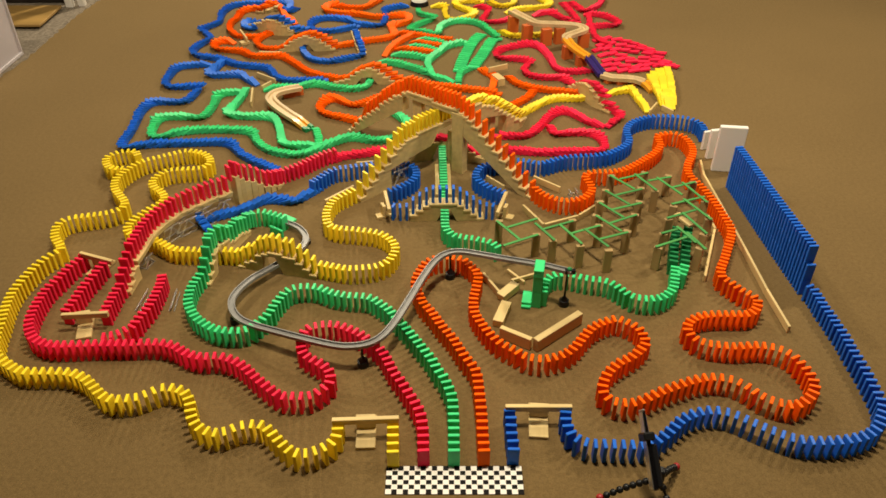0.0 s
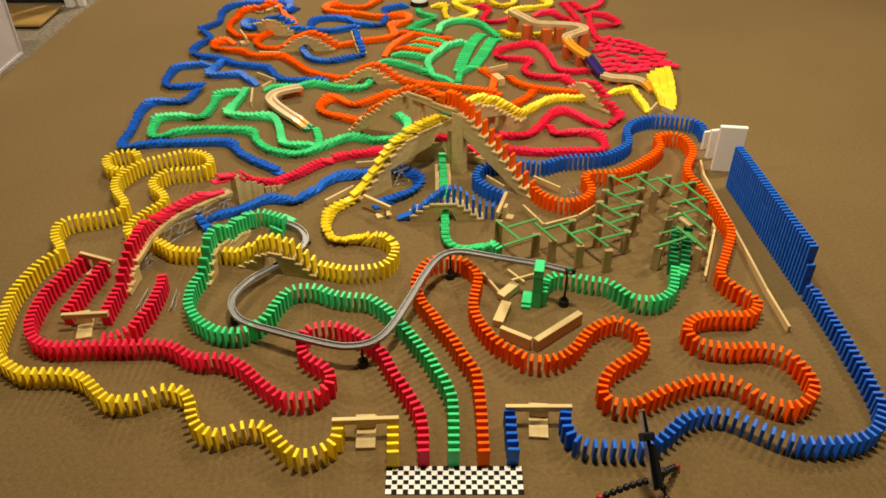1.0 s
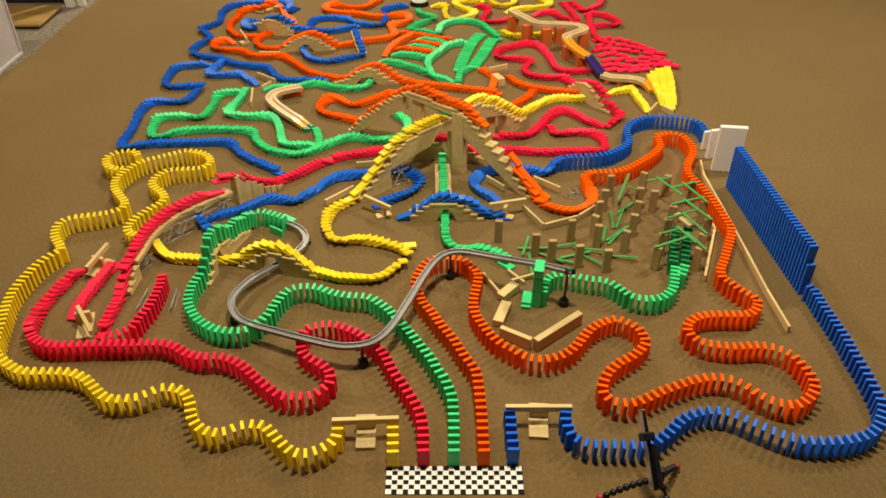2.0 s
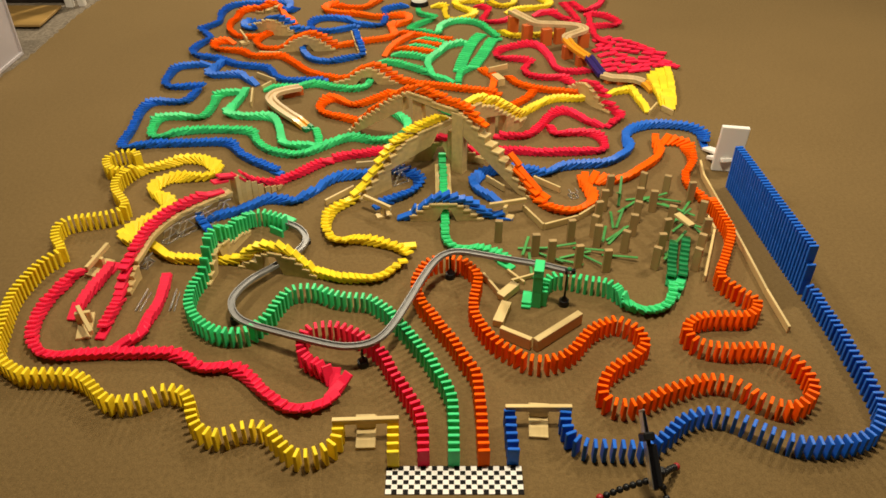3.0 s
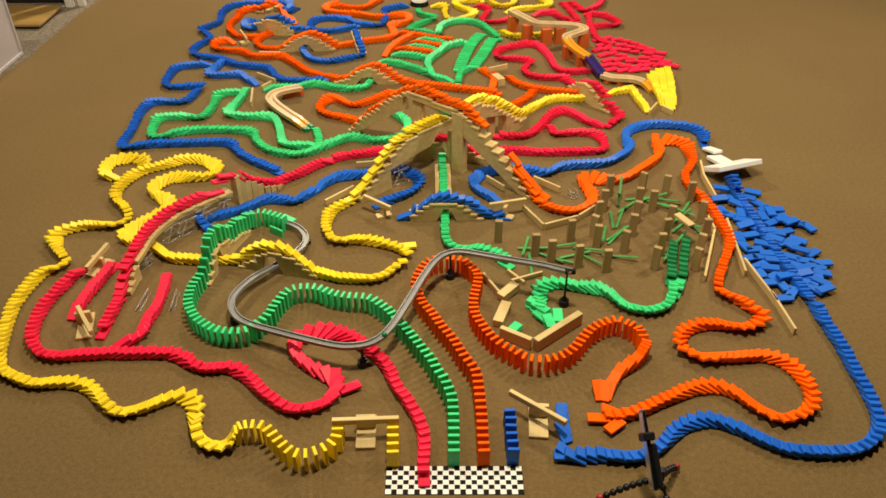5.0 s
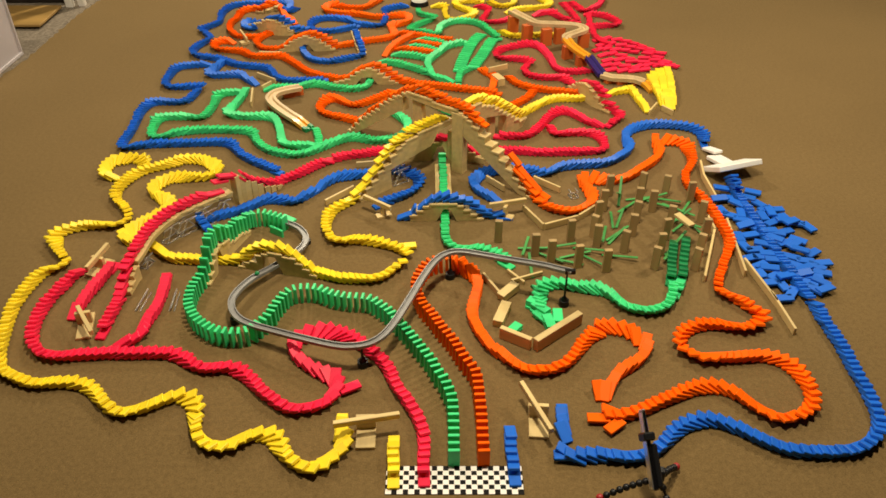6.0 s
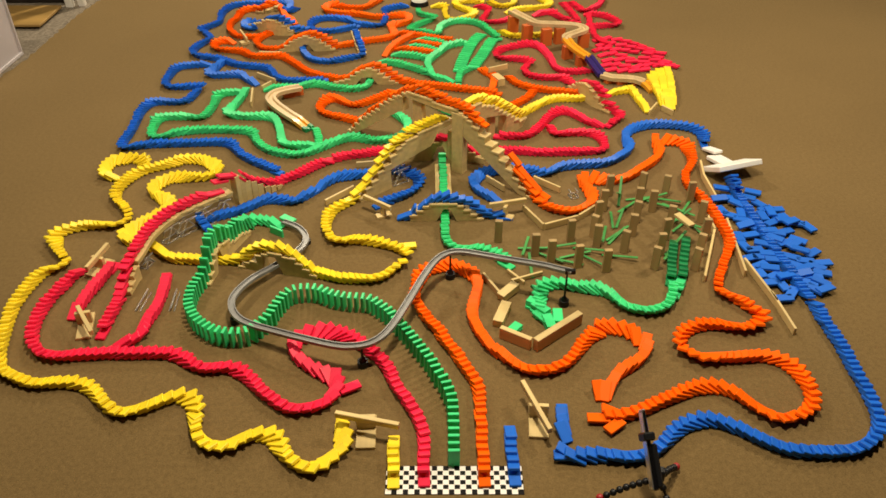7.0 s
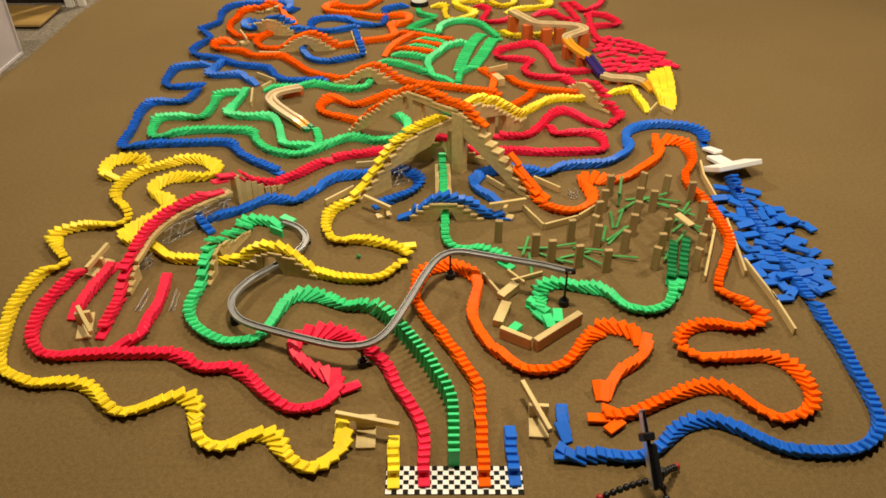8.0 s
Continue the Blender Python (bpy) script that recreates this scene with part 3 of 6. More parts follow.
FAR_ORANGE_FORK_LEG = [(0.354, 2.759), (0.325, 2.695), (0.276, 2.637), (0.228, 2.586)]
FAR_ORANGE_LOOP = [(-0.172, 2.744), (-0.217, 2.704), (-0.271, 2.656), (-0.312, 2.623), (-0.360, 2.642), (-0.406, 2.680), (-0.434, 2.656), (-0.449, 2.609), (-0.429, 2.559), (-0.372, 2.528), (-0.305, 2.493)]
FAR_GREEN_LEFT_A = [(-0.747, 2.739), (-0.788, 2.729), (-0.830, 2.724), (-0.843, 2.709), (-0.842, 2.666), (-0.845, 2.591), (-0.850, 2.546), (-0.862, 2.528), (-0.919, 2.528), (-0.979, 2.528), (-1.009, 2.519), (-1.014, 2.489), (-1.009, 2.417), (-0.997, 2.384), (-0.976, 2.380), (-0.943, 2.400), (-0.871, 2.421), (-0.794, 2.429), (-0.715, 2.425), (-0.674, 2.417)]
FAR_GREEN_LEFT_B = [(-0.655, 2.392), (-0.631, 2.344), (-0.598, 2.301), (-0.555, 2.270), (-0.507, 2.255), (-0.456, 2.263), (-0.414, 2.297), (-0.371, 2.336), (-0.332, 2.368), (-0.294, 2.372), (-0.254, 2.352), (-0.209, 2.352), (-0.166, 2.368), (-0.136, 2.400), (-0.122, 2.442), (-0.132, 2.493), (-0.158, 2.528), (-0.175, 2.555)]
FAR_GREEN_ZIGZAG = [(-0.415, 2.320), (-0.454, 2.316), (-0.502, 2.316), (-0.532, 2.328), (-0.547, 2.360), (-0.564, 2.417), (-0.588, 2.484), (-0.605, 2.515), (-0.639, 2.528), (-0.696, 2.528), (-0.755, 2.537), (-0.773, 2.555), (-0.768, 2.600), (-0.757, 2.666), (-0.752, 2.719)]
FAR_GREEN_STUB = [(-0.451, 2.450), (-0.436, 2.409), (-0.429, 2.368), (-0.421, 2.336)]
FAR_GREEN_SHORT = [(-0.684, 2.759), (-0.636, 2.769), (-0.588, 2.764), (-0.545, 2.784), (-0.496, 2.805), (-0.436, 2.779), (-0.360, 2.759), (-0.307, 2.769), (-0.289, 2.810), (-0.286, 2.857)]
FAR_GREEN_HEAD = [(-0.118, 3.659), (-0.111, 3.582), (-0.044, 3.530), (-0.080, 3.472), (-0.144, 3.388), (-0.093, 3.354), (-0.035, 3.320), (-0.018, 3.388), (0.023, 3.458), (0.075, 3.480), (0.126, 3.472), (0.169, 3.437), (0.201, 3.368), (0.230, 3.301)]
FAR_GREEN_SPINE = [(0.172, 3.334), (0.151, 3.294), (0.129, 3.242), (0.105, 3.148), (0.081, 3.040), (0.068, 2.955)]
FAR_GREEN_SPINE_TWIN = [(0.222, 3.281), (0.196, 3.210), (0.176, 3.136), (0.152, 3.058), (0.128, 2.989)]
FAR_GREEN_TAIL = [(0.123, 2.972), (0.086, 2.933), (0.069, 2.900), (0.062, 2.836)]
FAR_GREEN_TOOTH_BACK = [(-0.115, 3.268), (-0.064, 3.248), (-0.010, 3.216)]
FAR_GREEN_TOOTH_MIDDLE = [(-0.154, 3.191), (-0.101, 3.173), (-0.050, 3.142)]
FAR_GREEN_TOOTH_FRONT = [(-0.214, 3.099), (-0.150, 3.087), (-0.086, 3.064)]
FAR_GREEN_TOOTH_LONG = [(-0.264, 3.029), (-0.205, 3.006), (-0.142, 2.972), (-0.083, 2.927)]
FAR_GREEN_FAN = [(0.042, 2.831), (-0.024, 2.862), (-0.054, 2.938), (-0.062, 3.011), (-0.040, 3.070), (-0.009, 3.129), (0.014, 3.179), (0.063, 3.210)]
FAR_GREEN_ARCH = [(-0.097, 2.685), (-0.050, 2.656), (-0.019, 2.619), (0.002, 2.591)]
FAR_YELLOW_TOP = [(-0.057, 3.682), (-0.003, 3.682), (0.008, 3.605), (0.023, 3.508), (0.094, 3.516), (0.147, 3.567), (0.114, 3.620), (0.062, 3.682), (0.079, 3.746), (0.153, 3.746)]
FAR_YELLOW_CORNER = [(0.219, 3.762), (0.254, 3.690), (0.319, 3.690), (0.342, 3.746)]
FAR_YELLOW_CURL = [(0.294, 3.597), (0.363, 3.635), (0.439, 3.651), (0.508, 3.690), (0.483, 3.762)]
FAR_YELLOW_UNDER = [(0.247, 3.374), (0.292, 3.307), (0.396, 3.307), (0.501, 3.307)]
FAR_YELLOW_RIGHT = [(0.744, 2.573), (0.738, 2.614), (0.730, 2.656), (0.725, 2.705), (0.717, 2.739)]
FAR_YELLOW_PIECE = [(0.619, 2.719), (0.654, 2.734), (0.688, 2.744)]
FAR_YELLOW_ARCH = [(0.075, 2.301, 0.171), (0.103, 2.327, 0.163), (0.132, 2.354, 0.145), (0.162, 2.382, 0.124), (0.193, 2.411, 0.095), (0.226, 2.442, 0.061), (0.257, 2.470, 0.031), (0.288, 2.555), (0.314, 2.582), (0.370, 2.642), (0.426, 2.675), (0.485, 2.671), (0.544, 2.685), (0.587, 2.705)]
FAR_RED_TOP = [(0.151, 3.690), (0.206, 3.651), (0.205, 3.575), (0.181, 3.494), (0.242, 3.472), (0.306, 3.508)]
FAR_RED_CURL = [(0.420, 3.560), (0.498, 3.597), (0.528, 3.545), (0.561, 3.508)]
FAR_RED_SLASH = [(0.570, 3.738), (0.594, 3.628), (0.612, 3.508)]
FAR_RED_KNOT = [(0.604, 3.746), (0.639, 3.666), (0.654, 3.620), (0.728, 3.666), (0.767, 3.754)]
FAR_RED_TRIANGLE = [(0.658, 3.575), (0.730, 3.560), (0.776, 3.508), (0.793, 3.444), (0.725, 3.423), (0.670, 3.409)]
FAR_RED_DOWN = [(0.680, 3.597), (0.664, 3.423), (0.667, 3.281), (0.692, 3.223)]
FAR_RED_BEND = [(0.597, 2.938), (0.518, 2.916), (0.458, 2.949), (0.442, 3.046), (0.410, 3.173), (0.363, 3.204), (0.300, 3.179), (0.250, 3.148), (0.221, 3.087), (0.252, 3.058), (0.307, 3.046), (0.354, 3.023), (0.327, 2.949), (0.342, 2.889), (0.408, 2.862), (0.470, 2.862), (0.496, 2.790, 0.009), (0.526, 2.745, 0.044), (0.547, 2.681, 0.068), (0.563, 2.643, 0.059), (0.580, 2.625, 0.036), (0.600, 2.606, 0.009), (0.636, 2.541), (0.602, 2.489)]
FAR_RED_LOOP = [(0.566, 2.463), (0.523, 2.480), (0.477, 2.541), (0.441, 2.573), (0.399, 2.550), (0.362, 2.489), (0.324, 2.425), (0.283, 2.384), (0.219, 2.384)]
FAR_RED_LONG = [(0.374, 2.472), (0.383, 2.409), (0.451, 2.409), (0.519, 2.400), (0.542, 2.344), (0.540, 2.297), (0.492, 2.278), (0.397, 2.270), (0.302, 2.270), (0.229, 2.282), (0.161, 2.261, 0.000), (0.132, 2.244, 0.012), (0.103, 2.235, 0.030), (0.070, 2.236, 0.050), (0.033, 2.245, 0.068), (-0.002, 2.253, 0.070), (-0.037, 2.245, 0.068), (-0.072, 2.244, 0.050), (-0.105, 2.242, 0.030), (-0.134, 2.248, 0.012), (-0.158, 2.269, 0.000), (-0.208, 2.278), (-0.258, 2.259), (-0.309, 2.251), (-0.336, 2.237)]
NEAR_BLUE_DOWN = [(-0.694, 1.875), (-0.640, 1.901), (-0.581, 1.937), (-0.548, 1.974), (-0.510, 1.984), (-0.467, 1.968), (-0.435, 1.984), (-0.412, 2.012)]
BLUE_WALL = [(0.892, 2.067), (0.898, 1.976), (0.905, 1.849), (0.914, 1.700), (0.925, 1.550)]
RED_FIELD = [[(0.651, 3.255), (0.741, 3.281), (0.815, 3.242), (0.860, 3.179)],
             [(0.657, 3.197), (0.743, 3.223), (0.819, 3.179), (0.893, 3.129)],
             [(0.633, 3.142), (0.709, 3.166), (0.781, 3.142)],
             [(0.840, 3.129), (0.874, 3.087), (0.902, 3.046)],
             [(0.648, 3.087), (0.711, 3.111), (0.750, 3.075)],
             [(0.811, 3.075), (0.873, 3.040), (0.919, 3.000)],
             [(0.654, 3.034), (0.730, 3.046), (0.798, 3.034), (0.844, 3.011)],
             [(0.642, 2.988), (0.702, 2.994), (0.750, 2.977)],
             [(0.766, 2.966), (0.827, 2.988), (0.896, 2.988)],
             [(0.653, 2.944), (0.714, 2.933), (0.785, 2.949)]]
FAR_YELLOW_PILE_A = [(0.813, 2.625, 0.000), (0.811, 2.692, 0.004), (0.808, 2.777, 0.006), (0.808, 2.828, 0.006)]
FAR_YELLOW_PILE_B = [(0.817, 2.606, 0.000), (0.821, 2.684, 0.008), (0.825, 2.778, 0.010), (0.829, 2.855, 0.008)]
FAR_YELLOW_PILE_C = [(0.825, 2.588, 0.000), (0.829, 2.666, 0.012), (0.839, 2.774, 0.012), (0.852, 2.883, 0.010)]
FAR_YELLOW_PILE_D = [(0.838, 2.597, 0.000), (0.843, 2.670, 0.010), (0.855, 2.778, 0.010), (0.872, 2.887, 0.008)]
FAR_YELLOW_PILE_E = [(0.851, 2.634, 0.000), (0.862, 2.712, 0.004), (0.877, 2.812, 0.004), (0.888, 2.896, 0.004)]
NEAR_BLUE_STUB = [(-0.712, 1.895, 0.014), (-0.707, 1.873, 0.007), (-0.687, 1.849)]

# ---- the room ----
def slab(name, x0, x1, y0, y1, z0, z1, mat, label, category):
    return mesh_thing(name, box_bm(x1 - x0, y1 - y0, z1 - z0, cx=(x0 + x1) / 2, cy=(y0 + y1) / 2, cz=(z0 + z1) / 2), mat, Matrix(), label, category, kind="structure")


slab("floor", -4.5, 4.5, -2.5, 8.5, -0.05, 0.0, CARPET, "brown mottled low-pile carpet floor of a basement room", "floor")
# unseen walls and ceiling, added to close the room and limit fill light
slab("wall_north", -4.5, 4.5, 8.5, 8.6, -0.05, 2.4, WALL_PAINT, "plain wall out of view, dark to hold down bounced light", "wall")
slab("wall_south", -4.5, 4.5, -2.6, -2.5, -0.05, 2.4, WALL_PAINT, "plain wall out of view, dark to hold down bounced light", "wall")
slab("wall_west", -4.6, -4.5, -2.6, 8.6, -0.05, 2.4, WALL_PAINT, "plain wall out of view, dark to hold down bounced light", "wall")
slab("wall_east", 4.5, 4.6, -2.6, 8.6, -0.05, 2.4, WALL_PAINT, "plain wall out of view, dark to hold down bounced light", "wall")
slab("ceiling", -4.6, 4.6, -2.6, 8.6, 2.4, 2.5, CEILING_PAINT, "plain ceiling out of view, dark to hold down bounced light", "ceiling")

# ---- falling rows ----
YELLOW_ROW = falling_row("yellow", YELLOW_A + YELLOW_B + YELLOW_C + YELLOW_D + YELLOW_E, [(-0.02, 0), (0.30, 5), (0.49, 9), (0.97, 19), (1.22, 26), (1.52, 39), (1.85, 47), (2.2, 55), (2.76, 75), (2.94, 78), (3.36, 92), (3.88, 103), (4.2, 112), (4.52, 121), (4.72, 127), (5.12, 135), (5.42, 143)], stretch=((4, 8, 0.0245), (26, 38, 0.0185)), shove=((18, 0.026, 0.010, 0.040),), thrown=(((-0.098, 1.745), -82),), label="yellow plastic domino in a long winding row", group="yellow dominoes")
falling_row("yellow", YELLOW_LOOP, [(3.0, 0), (3.3, 8)], label="yellow plastic domino in a curled side row", group="yellow dominoes")
falling_row("yellow", YELLOW_END, [(5.45, 0), (5.6, 4)], label="yellow plastic domino before the chequered finish strip", group="yellow dominoes")
ORANGE_ROW = falling_row("orange", ORANGE_A + ORANGE_B + ORANGE_C + ORANGE_D + ORANGE_E + ORANGE_F, [(-0.6, 0), (0.0, 2), (0.5, 6), (0.72, 8), (0.9, 10), (1.1, 13), (1.3, 18), (1.5, 23), (1.85, 31), (2.35, 41), (2.76, 52), (2.95, 54), (3.37, 67), (3.62, 73), (3.88, 79), (4.14, 88), (4.40, 94), (4.60, 98), (4.70, 101), (4.96, 111), (5.3, 121), (5.72, 129), (5.95, 135), (6.08, 138), (6.5, 150), (6.68, 154)], slide=(13, 18, 0.085), shove=((99, 0.030, -0.002, 0.022), (102, -0.002, -0.030, 0.030)), thrown=(((0.332, 1.123), 88), ((0.363, 1.102), 128)), stretch=((0, 6, 0.0195), (13, 23, 0.0255)), corner=1.0, label="orange plastic domino in a long winding row", group="orange dominoes")
RED_ROW = falling_row("red", RED_A + RED_B, [(0.0, 0), (0.35, 6), (0.52, 11), (0.78, 22), (0.98, 29), (1.15, 35), (1.24, 39)], stretch=((5, 11, 0.019), (12, 36, 0.0188)), label="red plastic domino in a row over a wooden ramp", group="red dominoes")
falling_row("red", RED_MID, [(1.3, 0), (1.52, 7)], label="red plastic domino in a short row between two levers", group="red dominoes")
falling_row("red", RED_OUT_A + RED_OUT_B + RED_OUT_C, [(1.62, 0), (1.9, 10), (2.12, 17), (2.28, 21), (2.68, 33), (2.78, 37), (2.85, 39), (2.96, 44), (3.11, 49), (3.28, 53), (3.5, 59), (3.68, 64)], thrown=(((-0.207, 1.212), -62),), shove=((43, -0.022, 0.002, 0.030), (39, 0.018, -0.014, 0.028)), corner=0.0, label="red plastic domino in a long winding row", group="red dominoes")
falling_row("red", RED_BRANCH, [(2.15, 0), (2.52, 11)], label="red plastic domino in a straight side row", group="red dominoes")
falling_row("blue", BLUE, [(-0.05, 0), (0.28, 7), (0.5, 12), (0.64, 17)], label="blue plastic domino in a row passing under the wooden arch", group="blue dominoes")
BRIDGE_ROW = falling_row("blue", BLUE_BRIDGE, [(0.62, 0), (0.7, 2), (0.9, 8), (1.1, 14), (1.18, 16)], gap=0.019, label="blue plastic domino on a low stepped bridge", group="blue dominoes")
falling_row("blue", BLUE_MID_A + BLUE_MID_B, [(1.34, 0), (1.48, 4), (1.72, 10), (2.3, 21), (2.66, 32)], label="blue plastic domino in a curving row", group="blue dominoes")
falling_row("blue", BLUE_END_A + BLUE_END_B, [(3.64, 0), (3.90, 12), (4.04, 17), (4.19, 22), (4.39, 30), (4.60, 35), (4.78, 41)], thrown=(((0.249, 1.024), 88),), shove=((36, 0.004, -0.020, 0.040),), corner=1.0, label="blue plastic domino in a long outer row", group="blue dominoes")
falling_row("blue", BLUE_LAST, [(4.98, 0), (5.15, 5)], label="blue plastic domino before the chequered finish strip", group="blue dominoes")
falling_row("green", GREEN_RAMP, [(0.08, 0), (0.3, 3), (0.5, 6), (0.64, 8), (0.95, 16)], label="green plastic domino in a row along a pale board", group="green dominoes")
# the same green dominoes, coloured darker for the shade among posts and sticks
for twin in (GREEN_TWIN, GREEN_PAIR):
    falling_row("dark green", twin, [(2.5, 0), (2.66, len(twin) - 1)], gap=0.021, label="dark green plastic domino in a paired row", group="green dominoes")
falling_row("green", GREEN_STUB, [(2.67, 0), (2.7, 2)], label="green plastic domino in a short paired row", group="green dominoes")
falling_row("green", GREEN_MID, [(2.64, 0), (2.68, 2), (2.75, 5), (2.91, 11), (3.07, 17), (3.2, 21)], label="green plastic domino in a curving row", group="green dominoes")
GREEN_ROW = falling_row("green", GREEN_OUT_A + GREEN_OUT_B + GREEN_OUT_C, [(6.68, 0), (6.97, 7), (7.15, 12), (7.32, 19), (7.44, 27), (7.60, 35), (7.73, 42), (7.87, 49), (7.94, 51), (8.4, 65)], stretch=((9, 16, 0.0188),), label="green plastic domino in a long winding row", group="green dominoes")

# ---- rows that lie toppled from the start ----
fallen_row("blue", FAR_BLUE_OUTER, "toppled blue plastic dominoes lying shingled in a winding row")
fallen_row("blue", FAR_BLUE_SQUARE, "toppled blue plastic dominoes lying shingled in a winding row")
fallen_row("blue", FAR_BLUE_LEFT, "toppled blue plastic dominoes lying shingled in a winding row")
fallen_row("blue", FAR_BLUE_RING, "toppled blue plastic dominoes lying shingled in a winding row")
FAR_BLUE_HOOK_ROW = fallen_row("blue", FAR_BLUE_HOOK, "toppled blue plastic dominoes lying shingled in a winding row")
FAR_BLUE_INNER_ROW = fallen_row("blue", FAR_BLUE_INNER, "toppled blue plastic dominoes lying shingled in a winding row")
FAR_ORANGE_TOP_ROW = fallen_row("orange", FAR_ORANGE_TOP, "toppled orange plastic dominoes lying shingled in a winding row")
FAR_ORANGE_LONG_ROW = fallen_row("orange", FAR_ORANGE_LONG, "toppled orange plastic dominoes lying shingled in a winding row")
FAR_ORANGE_RIDGE_ROW = fallen_row("orange", FAR_ORANGE_RIDGE, "toppled orange plastic dominoes lying shingled in a winding row")
fallen_row("orange", FAR_ORANGE_DIAGONAL, "toppled orange plastic dominoes lying shingled in a winding row")
fallen_row("orange", FAR_ORANGE_TOOTH_BACK, "toppled orange plastic dominoes lying shingled in a winding row")
fallen_row("orange", FAR_ORANGE_TOOTH_MIDDLE, "toppled orange plastic dominoes lying shingled in a winding row")
fallen_row("orange", FAR_ORANGE_TOOTH_FRONT, "toppled orange plastic dominoes lying shingled in a winding row")
fallen_row("orange", FAR_ORANGE_STUB, "toppled orange plastic dominoes lying shingled in a winding row")
fallen_row("orange", FAR_ORANGE_FORK, "toppled orange plastic dominoes lying shingled in a winding row")
fallen_row("orange", FAR_ORANGE_FORK_LEG, "toppled orange plastic dominoes lying shingled in a winding row")
fallen_row("orange", FAR_ORANGE_LOOP, "toppled orange plastic dominoes lying shingled in a winding row")
fallen_row("green", FAR_GREEN_LEFT_A + FAR_GREEN_LEFT_B, "toppled green plastic dominoes lying shingled in a winding row")
fallen_row("green", FAR_GREEN_ZIGZAG, "toppled green plastic dominoes lying shingled in a winding row")
fallen_row("green", FAR_GREEN_STUB, "toppled green plastic dominoes lying shingled in a winding row")
fallen_row("green", FAR_GREEN_SHORT, "toppled green plastic dominoes lying shingled in a winding row")
fallen_row("green", FAR_GREEN_HEAD, "toppled green plastic dominoes lying shingled in a winding row")
fallen_row("green", FAR_GREEN_SPINE, "toppled green plastic dominoes lying shingled in a winding row", gap=0.021, w=0.048, h=0.024)
fallen_row("green", FAR_GREEN_SPINE_TWIN, "toppled green plastic dominoes lying shingled in a winding row", gap=0.021, w=0.048, h=0.024)
fallen_row("green", FAR_GREEN_TAIL, "toppled green plastic dominoes lying shingled in a winding row")
fallen_row("green", FAR_GREEN_TOOTH_BACK, "toppled green plastic dominoes lying shingled in a winding row")
fallen_row("green", FAR_GREEN_TOOTH_MIDDLE, "toppled green plastic dominoes lying shingled in a winding row")
fallen_row("green", FAR_GREEN_TOOTH_FRONT, "toppled green plastic dominoes lying shingled in a winding row")
fallen_row("green", FAR_GREEN_TOOTH_LONG, "toppled green plastic dominoes lying shingled in a winding row")
fallen_row("green", FAR_GREEN_FAN, "toppled green plastic dominoes lying shingled in a winding row")
fallen_row("green", FAR_GREEN_ARCH, "toppled green plastic dominoes lying shingled in a winding row")
fallen_row("yellow", FAR_YELLOW_TOP, "toppled yellow plastic dominoes lying shingled in a winding row")
fallen_row("yellow", FAR_YELLOW_CORNER, "toppled yellow plastic dominoes lying shingled in a winding row")
fallen_row("yellow", FAR_YELLOW_CURL, "toppled yellow plastic dominoes lying shingled in a winding row")
fallen_row("yellow", FAR_YELLOW_UNDER, "toppled yellow plastic dominoes lying shingled in a winding row")
fallen_row("yellow", FAR_YELLOW_RIGHT, "toppled yellow plastic dominoes lying shingled in a winding row")
fallen_row("yellow", FAR_YELLOW_PIECE, "toppled yellow plastic dominoes lying shingled in a winding row")
FAR_YELLOW_ARCH_ROW = fallen_row("yellow", FAR_YELLOW_ARCH, "toppled yellow plastic dominoes lying shingled in a winding row")
fallen_row("red", FAR_RED_TOP, "toppled red plastic dominoes lying shingled in a winding row")
fallen_row("red", FAR_RED_CURL, "toppled red plastic dominoes lying shingled in a winding row")
fallen_row("red", FAR_RED_SLASH, "toppled red plastic dominoes lying shingled in a winding row")
fallen_row("red", FAR_RED_KNOT, "toppled red plastic dominoes lying shingled in a winding row")
fallen_row("red", FAR_RED_TRIANGLE, "toppled red plastic dominoes lying shingled in a winding row")
fallen_row("red", FAR_RED_DOWN, "toppled red plastic dominoes lying shingled in a winding row")
FAR_RED_BEND_ROW = fallen_row("red", FAR_RED_BEND, "toppled red plastic dominoes lying shingled in a winding row")
fallen_row("red", FAR_RED_LOOP, "toppled red plastic dominoes lying shingled in a winding row")
FAR_RED_LONG_ROW = fallen_row("red", FAR_RED_LONG, "toppled red plastic dominoes lying shingled in a winding row")
fallen_row("blue", NEAR_BLUE_DOWN, "toppled blue plastic dominoes lying shingled in a winding row")
for line in RED_FIELD:
    fallen_row("red", line, "toppled red plastic dominoes lying apart in loose rows", gap=0.044, loose=0.22)
fallen_row("yellow", FAR_YELLOW_PILE_A, "toppled yellow plastic dominoes lying shingled in a winding row")
fallen_row("yellow", FAR_YELLOW_PILE_B, "toppled yellow plastic dominoes lying shingled in a winding row")
fallen_row("yellow", FAR_YELLOW_PILE_C, "toppled yellow plastic dominoes lying shingled in a winding row")
fallen_row("yellow", FAR_YELLOW_PILE_D, "toppled yellow plastic dominoes lying shingled in a winding row")
fallen_row("yellow", FAR_YELLOW_PILE_E, "toppled yellow plastic dominoes lying shingled in a winding row")
fallen_row("blue", NEAR_BLUE_STUB, "toppled blue plastic dominoes lying shingled in a winding row")

